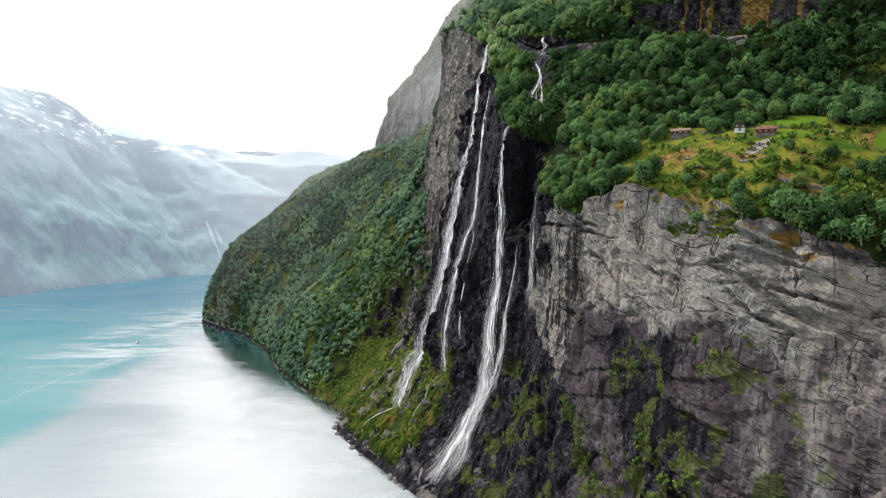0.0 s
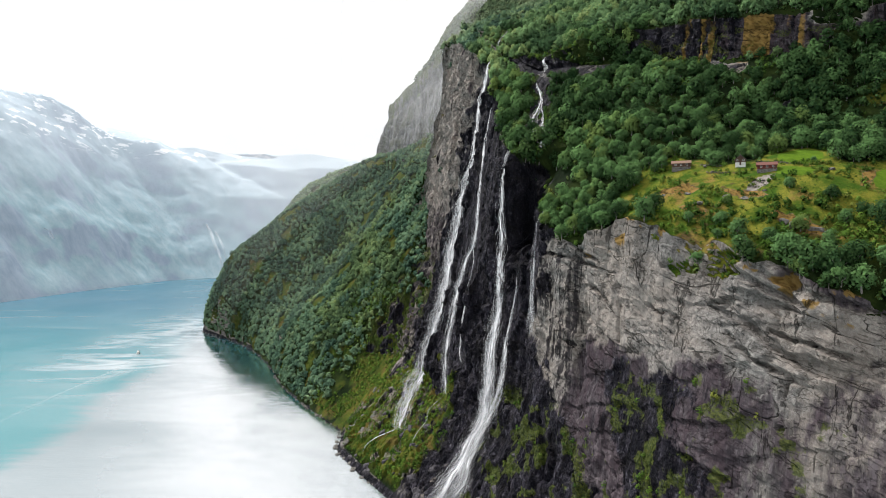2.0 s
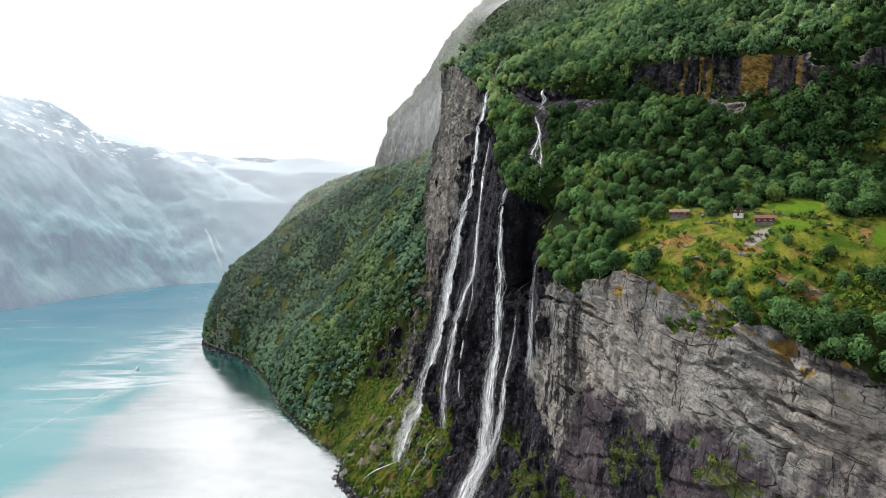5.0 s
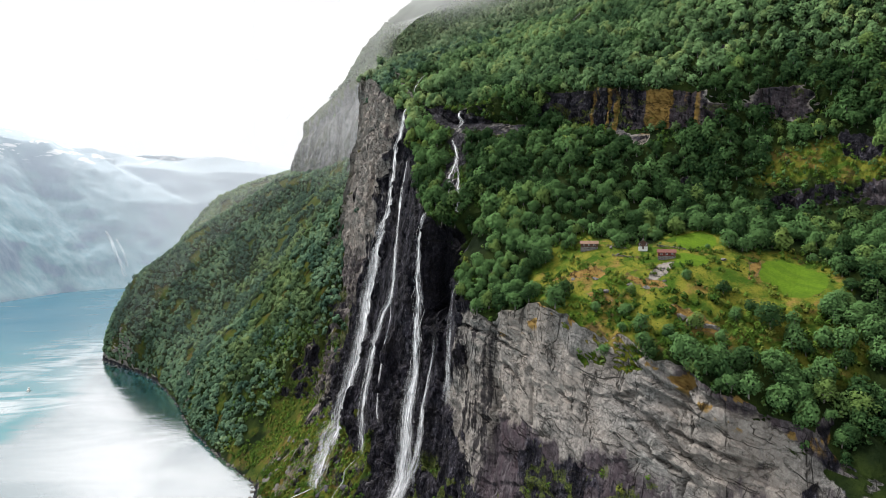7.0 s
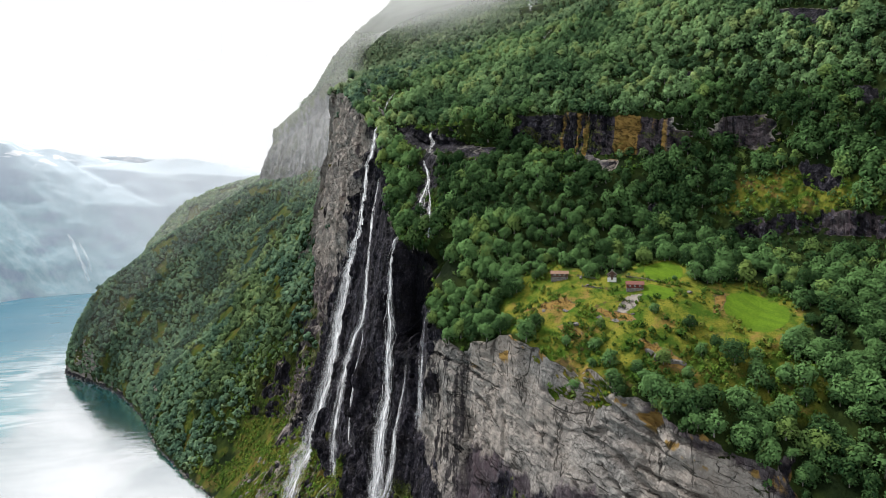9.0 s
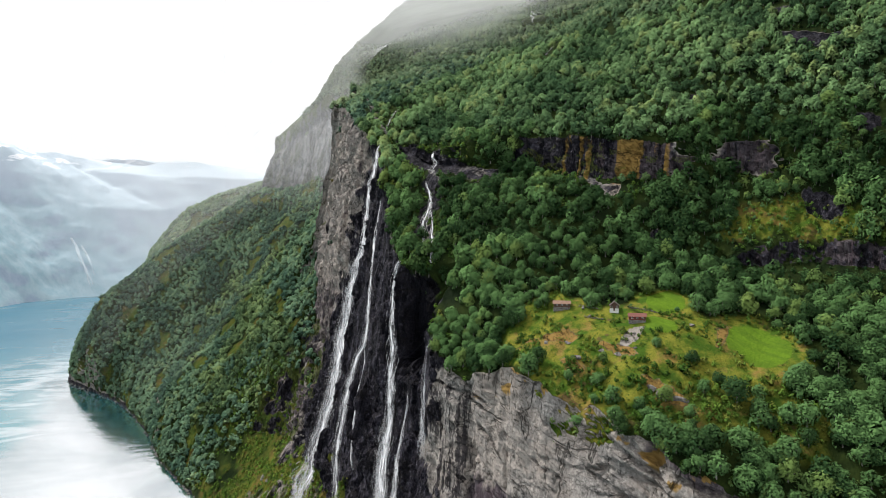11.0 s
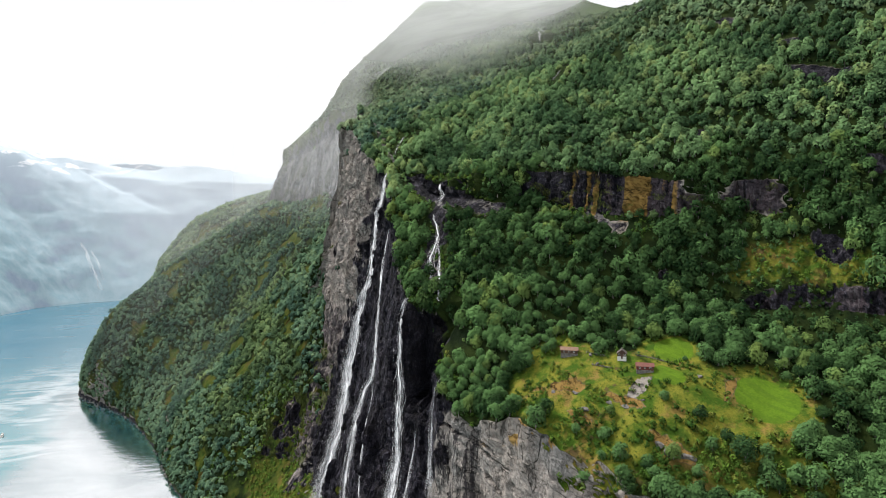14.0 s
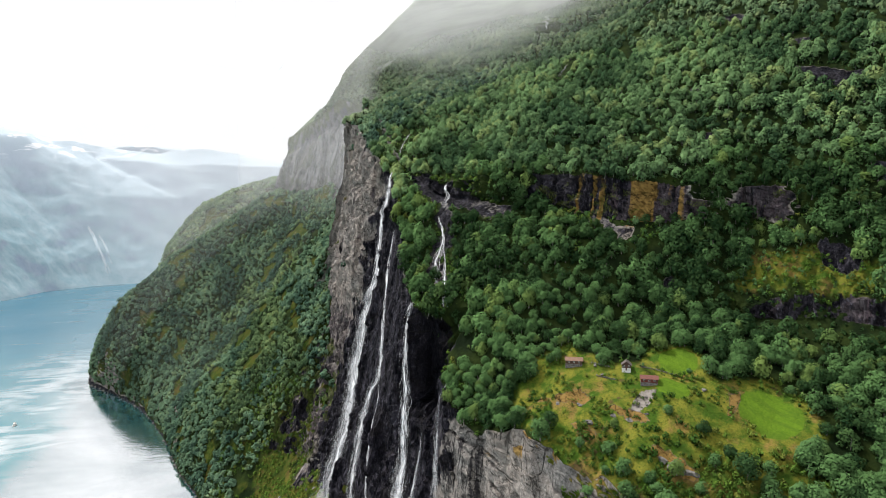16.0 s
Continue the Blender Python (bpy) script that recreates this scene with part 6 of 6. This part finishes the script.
def lump(name, spot, size, seed, material, label, category, detail=2, group=""):
    """A weathered block of stone: an uneven, flat-sided lump sunk a little into the ground."""
    bm = bmesh.new()
    bmesh.ops.create_icosphere(bm, subdivisions=detail, radius=1.0)
    r = random.Random(seed)
    cuts = [(Vector((r.uniform(-1, 1), r.uniform(-1, 1), r.uniform(-0.4, 1))).normalized(), r.uniform(0.5, 0.85)) for _ in range(9)]
    for v in bm.verts:
        for n, d in cuts:
            over = v.co.dot(n) - d
            if over > 0:
                v.co -= n * over
        v.co *= 1 + 0.16 * noise.noise(v.co * 2.3 + Vector((seed, 0, 0)))
        v.co = Vector((v.co.x * size[0], v.co.y * size[1], v.co.z * size[2]))
    me = bpy.data.meshes.new(name)
    bm.normal_update()
    bm.to_mesh(me)
    bm.free()
    me.materials.append(material)
    ob = new(name, me)
    ob.matrix_basis = pose(spot[0], spot[1], spot[2], 0, 0, r.uniform(0, 360))
    return tagged(ob, label, category, group)


for k, (u, w, a, b, c) in enumerate(((213, 334, 1.4, 1.1, 0.6), (209, 329, 1.2, 1.0, 0.5), (206, 324, 2.2, 1.8, 1.0), (179, 310, 7.0, 3.0, 3.6), (171, 313, 5.5, 2.8, 3.0), (186, 308, 4.0, 2.4, 2.2), (253, 336, 2.4, 1.6, 0.9), (245, 333, 2.0, 1.5, 0.8), (214, 317, 3.6, 2.2, 1.5),
                                     (222, 313, 4.0, 2.0, 1.6), (244, 308, 3.4, 2.0, 1.3), (231, 301, 4.4, 2.2, 1.5), (255, 301, 2.8, 2.0, 1.2), (189, 358, 3.0, 1.8, 1.1))):
    lump("rock_outcrop", place(u, w, ground_z(u, w) - 0.2 * c), (a, b, c), 40 + k, STONE, "grey lichened rock showing through the meadow", "rock", 3, "rocks in the meadow")


def dry_wall(a, b, label):
    """A low wall of loose stones from a to b, given as (u, w); each stone is a part."""
    top = tagged(new("stone_wall"), label, "wall", group="field walls of the farm")
    origin = place(*a, ground_z(*a))
    top.location = origin
    n = int(math.dist(a, b) / 0.9)
    r = random.Random(n)
    stone = None
    for k in range(n):
        for row in range(2):
            f = (k + r.uniform(-0.2, 0.2)) / n
            u, w = a[0] + (b[0] - a[0]) * f, a[1] + (b[1] - a[1]) * f + r.uniform(-0.15, 0.15)
            spot = place(u, w, ground_z(u, w) + 0.2 + 0.55 * row) - origin
            if stone is None:
                stone = lump("stone", spot, (0.6, 0.45, 0.42), 9, STONE, "", "", 1)
                one = stone
            else:
                one = new("stone", stone.data)
            one.parent = top
            s = r.uniform(0.7, 1.2)
            one.matrix_basis = Matrix.LocRotScale(spot, Euler((0, 0, r.uniform(0, 6))), (s, s, s))


dry_wall((256, 336), (243, 341), "low grey dry-stone wall beside the farmhouse")
dry_wall((247, 330), (234, 334), "low grey dry-stone wall below the farmhouse")
dry_wall((228, 352), (206, 360), "low grey dry-stone wall along the mown field")

# ---- shrubs in the meadow and on the ledges ----
i, r = stations(100, 330, 3.2)
u_, w_, z_ = uu[i, r], ww[i, r], zz[i, r]
clear = np.minimum.reduce([np.hypot(u_ - a, w_ - b) for a, b in ((264, 327), (234, 343), (216, 341))]) > 8
ok = (z_ > 175) & (z_ < 275) & (level[i, r] > 0.4) & clear & (mown[i, r] < 0.2) & (rough(u_ / 12, w_ / 12, 0.5, 3, 91) > -0.02 - 0.16 * step(300, 285, w_)) & (field[i, r] > 0.2)
tall = scrubby(u_, w_) > 0
ok &= oval(u_, w_, 178, 310, 13, 6) > 1
ok |= tall & (oval(u_, w_, 178, 310, 13, 6) > 1) & (z_ > 172) & (z_ < 250) & (level[i, r] > 0.4) & (mown[i, r] < 0.2) & (rough(u_ / 8, w_ / 8, 0.5, 3, 92) > -0.04)
wood("shrubs", shape[i, r][ok], rng.uniform(0.5, 1.9, ok.sum()) * (0.7 + 0.8 * grain(u_[ok] / 9, w_[ok] / 9, 0.5, 93)) * np.where(tall[ok], 1.35, 1.0), 40, 0.6, "low green and yellowish shrubs scattered through the meadow", BUSH, "shrubs", False)
i, r = stations(60, 820, 4.0)
u_, w_, z_ = uu[i, r], ww[i, r], zz[i, r]
ok = (grass[i, r] > 0.4) & (z_ > 4) & (z_ < 150) & (u_ > 430) & (u_ < 810) & (rough(u_ / 16, w_ / 16, z_ / 16, 3, 95) > -0.1)
ok |= (moss[i, r] > 0.6) & (z_ > 40) & (z_ < 160) & (rng.random(len(u_)) < 0.12)
ok |= (z_ > 170) & (u_ < 600) & (level[i, r] > 0.33) & (grass[i, r] > 0.3) & (w_ < along(RIM, u_)[:, 0] + 14) & (z_ > along(RIM, u_)[:, 1] - 10) & (rough(u_ / 9, w_ / 9, 0.5, 2, 97) > -0.05) & (field[i, r] < 0.5)
ok |= (glade[i, r] > 0.4) & (u_ < 230) & (z_ > 290) & (rough(u_ / 9, w_ / 9, 0.5, 2, 98) > -0.04)
ok |= (u_ > 372) & (u_ < 428) & (z_ > 276) & (z_ < 318) & (grass[i, r] > 0.3)
ok |= (grass[i, r] > 0.4) & (z_ > 290) & (z_ < 430) & (u_ < 560) & (level[i, r] > 0.3) & (scar[i, r] < 0.3) & (beside[i, r] < 0.3) & ~wooded(i, r) & (w_ < 560)
ok |= (np.hypot((u_ - 200) / 15, (z_ - 72) / 7) < 1) | (np.hypot((u_ - 222) / 9, (z_ - 82) / 5) < 1)
wood("ledge_bushes", shape[i, r][ok], rng.uniform(0.8, 2.4, ok.sum()), 46, 0.55, "small green bushes on ledges and along the cliff edge", BUSH, "bushes", False)

# undergrowth between the trees of the slope
i, r = stations(45, 600, 6.6)
u_, w_, z_ = uu[i, r], ww[i, r], zz[i, r]
ok = (grass[i, r] > 0.4) & (z_ > 166) & ((z_ > 250) | (u_ < 225)) & (z_ < 520) & (w_ < 600) & (u_ > 0.24 * w_ - 20) & (level[i, r] > 0.28) & (scar[i, r] < 0.3) & (beside[i, r] < 0.3) & (field[i, r] < 0.5) & (mown[i, r] < 0.1) & (lie[i, r] > 0.15)
wood("undergrowth", shape[i, r][ok] - np.array((0, 0, 0.5)), rng.uniform(1.3, 2.9, ok.sum()), 24, 0.75, "low dark green undergrowth between the birches", LEAVES, "bushes", False)
i, r = stations(105, 320, 2.0)
ok = (field[i, r] > 0.3) & (mown[i, r] < 0.3) & (zz[i, r] < 285) & (zz[i, r] > 180) & (rough(uu[i, r] / 8, ww[i, r] / 8, 0.5, 3, 94) > -0.1) & (rng.random(len(i)) < 0.6)
wood("meadow_tufts", shape[i, r][ok], rng.uniform(0.25, 0.7, ok.sum()), 9, 1.0, "tufts of tall grass and herbs in the meadow", BUSH, "grass", False)

# ---- boulders along the shore ----
for k in range(120):
    u = 400 + 1150 * rng.random() ** 1.3
    w = along(SHORE, np.array([u]))[0, 0] + rng.uniform(-2.5, 3.0)
    s = rng.uniform(0.8, 2.4) * (1.0 + u / 1500)
    lump("boulder", place(u, w, 0.1 * s), (s * 1.3, s, s * 0.8), 200 + k, STONE, "pale grey boulder at the water's edge", "boulder", 1, "boulders along the shore")

# ---- boulders and broken rock under the falls ----
for k in range(90):
    u, z = rng.uniform(335, 640), 4 + 95 * rng.random() ** 1.4
    w = face_w(u, z)
    s = rng.uniform(1.2, 4.2) * (1.3 - z / 140)
    lump("fallen_rock", place(u, w + 0.4 * s, z - 0.3 * s), (s * 1.4, s, s * 0.9), 400 + k, WET_STONE if u < 560 else STONE, "dark wet rock fallen below the waterfalls", "rock", 2, "rocks below the falls")


# ---- a boat out on the fjord, with its wake ----
def tour_boat(x, y, turn):
    """A small white passenger boat about 17 m long, bow along its own x, origin on the waterline."""
    top = tagged(new("boat"), "small white tour boat heading along the fjord", "boat")
    top.matrix_basis = pose(x, y, 0.0, 0, 0, turn)
    bm = bmesh.new()
    rings = []
    for a, half, deck in ((-8.5, 2.0, 1.5), (-4.0, 2.4, 1.5), (2.0, 2.3, 1.7), (6.0, 1.4, 2.1), (8.6, 0.12, 2.5)):
        rings.append([bm.verts.new(p) for p in ((a, -half, deck), (a * 0.96, -half * 0.75, -0.6), (a * 0.96, half * 0.75, -0.6), (a, half, deck))])
    for p, q in zip(rings, rings[1:]):
        for k in range(4):
            bm.faces.new((p[k], p[(k + 1) % 4], q[(k + 1) % 4], q[k]))
    bm.faces.new(rings[0])
    bm.faces.new(rings[-1])
    bmesh.ops.recalc_face_normals(bm, faces=bm.faces[:])
    part("hull", bm, WHITE, top)
    bm = bmesh.new()
    box(bm, -6.0, 3.2, -1.8, 1.8, 1.4, 3.8)
    bmesh.ops.bevel(bm, geom=bm.edges[:], offset=0.2, segments=2, affect="EDGES")
    cabin = part("cabin", bm, WHITE, top)
    for side in (-1, 1):
        bm = bmesh.new()
        box(bm, -5.4, 2.6, side * 1.82 - 0.03, side * 1.82 + 0.03, 2.4, 3.3)
        part("window", bm, GLASS, cabin, "dark side windows")
    bm = bmesh.new()
    box(bm, -1.0, 2.0, -1.3, 1.3, 3.75, 5.4)
    bmesh.ops.bevel(bm, geom=bm.edges[:], offset=0.2, segments=2, affect="EDGES")
    part("wheelhouse", bm, WHITE, top)
    bm = bmesh.new()
    limb(bm, (-1.5, 0, 3.7), (-1.5, 0, 7.2), 0.08, 0.05)
    part("mast", bm, WHITE, top, "thin white mast")
    return top


def boat_wake(line, label):
    """A trail of foam that widens behind the boat, along (x, y)."""
    p = np.array(line, float)
    s = np.linspace(0, len(p) - 1, 60)
    x, y = np.interp(s, range(len(p)), p[:, 0]), np.interp(s, range(len(p)), p[:, 1])
    tx, ty = np.gradient(x), np.gradient(y)
    size = np.hypot(tx, ty)
    half = (2.5 + 6.0 * s / s[-1]) * (0.7 + 0.6 * grain(s * 2.5, 0.5, 0.5, 141))
    v = np.stack([np.stack([x + k * half * ty / size, y - k * half * tx / size, 0.12 + 0 * x], -1) for k in (-1, 0, 1)], 1).reshape(-1, 3)
    a = np.arange(59) * 3
    f = np.concatenate([np.stack([a + j, a + j + 1, a + j + 4, a + j + 3], -1) for j in range(2)])
    thick = 0.75 * (1.0 - s / s[-1]) ** 0.8 + 0.05
    flow = np.stack([np.stack([0 * s + b, thick, 0 * s], -1) for b in (0.25, 1.0, 0.25)], 1).reshape(-1, 3)
    course = np.stack([np.stack([b * half, s * 8.0, 0 * s], -1) for b in (-1, 0, 1)], 1).reshape(-1, 3) * 0.5
    ob = link_mesh("boat_wake", v, f, FOAM, attributes=[("flow", flow), ("course", course)])
    return tagged(ob, label, "wake")


BOATX, BOATY = -563.0, 1146.0
tour_boat(BOATX, BOATY, 107)
boat_wake([(BOATX + 2, BOATY - 7), (-549, 1096), (-538, 1050), (-530, 1000), (-526, 950), (-524, 900), (-521, 850), (-517, 800), (-512, 740), (-505, 680)], "white foam trail widening behind the boat")
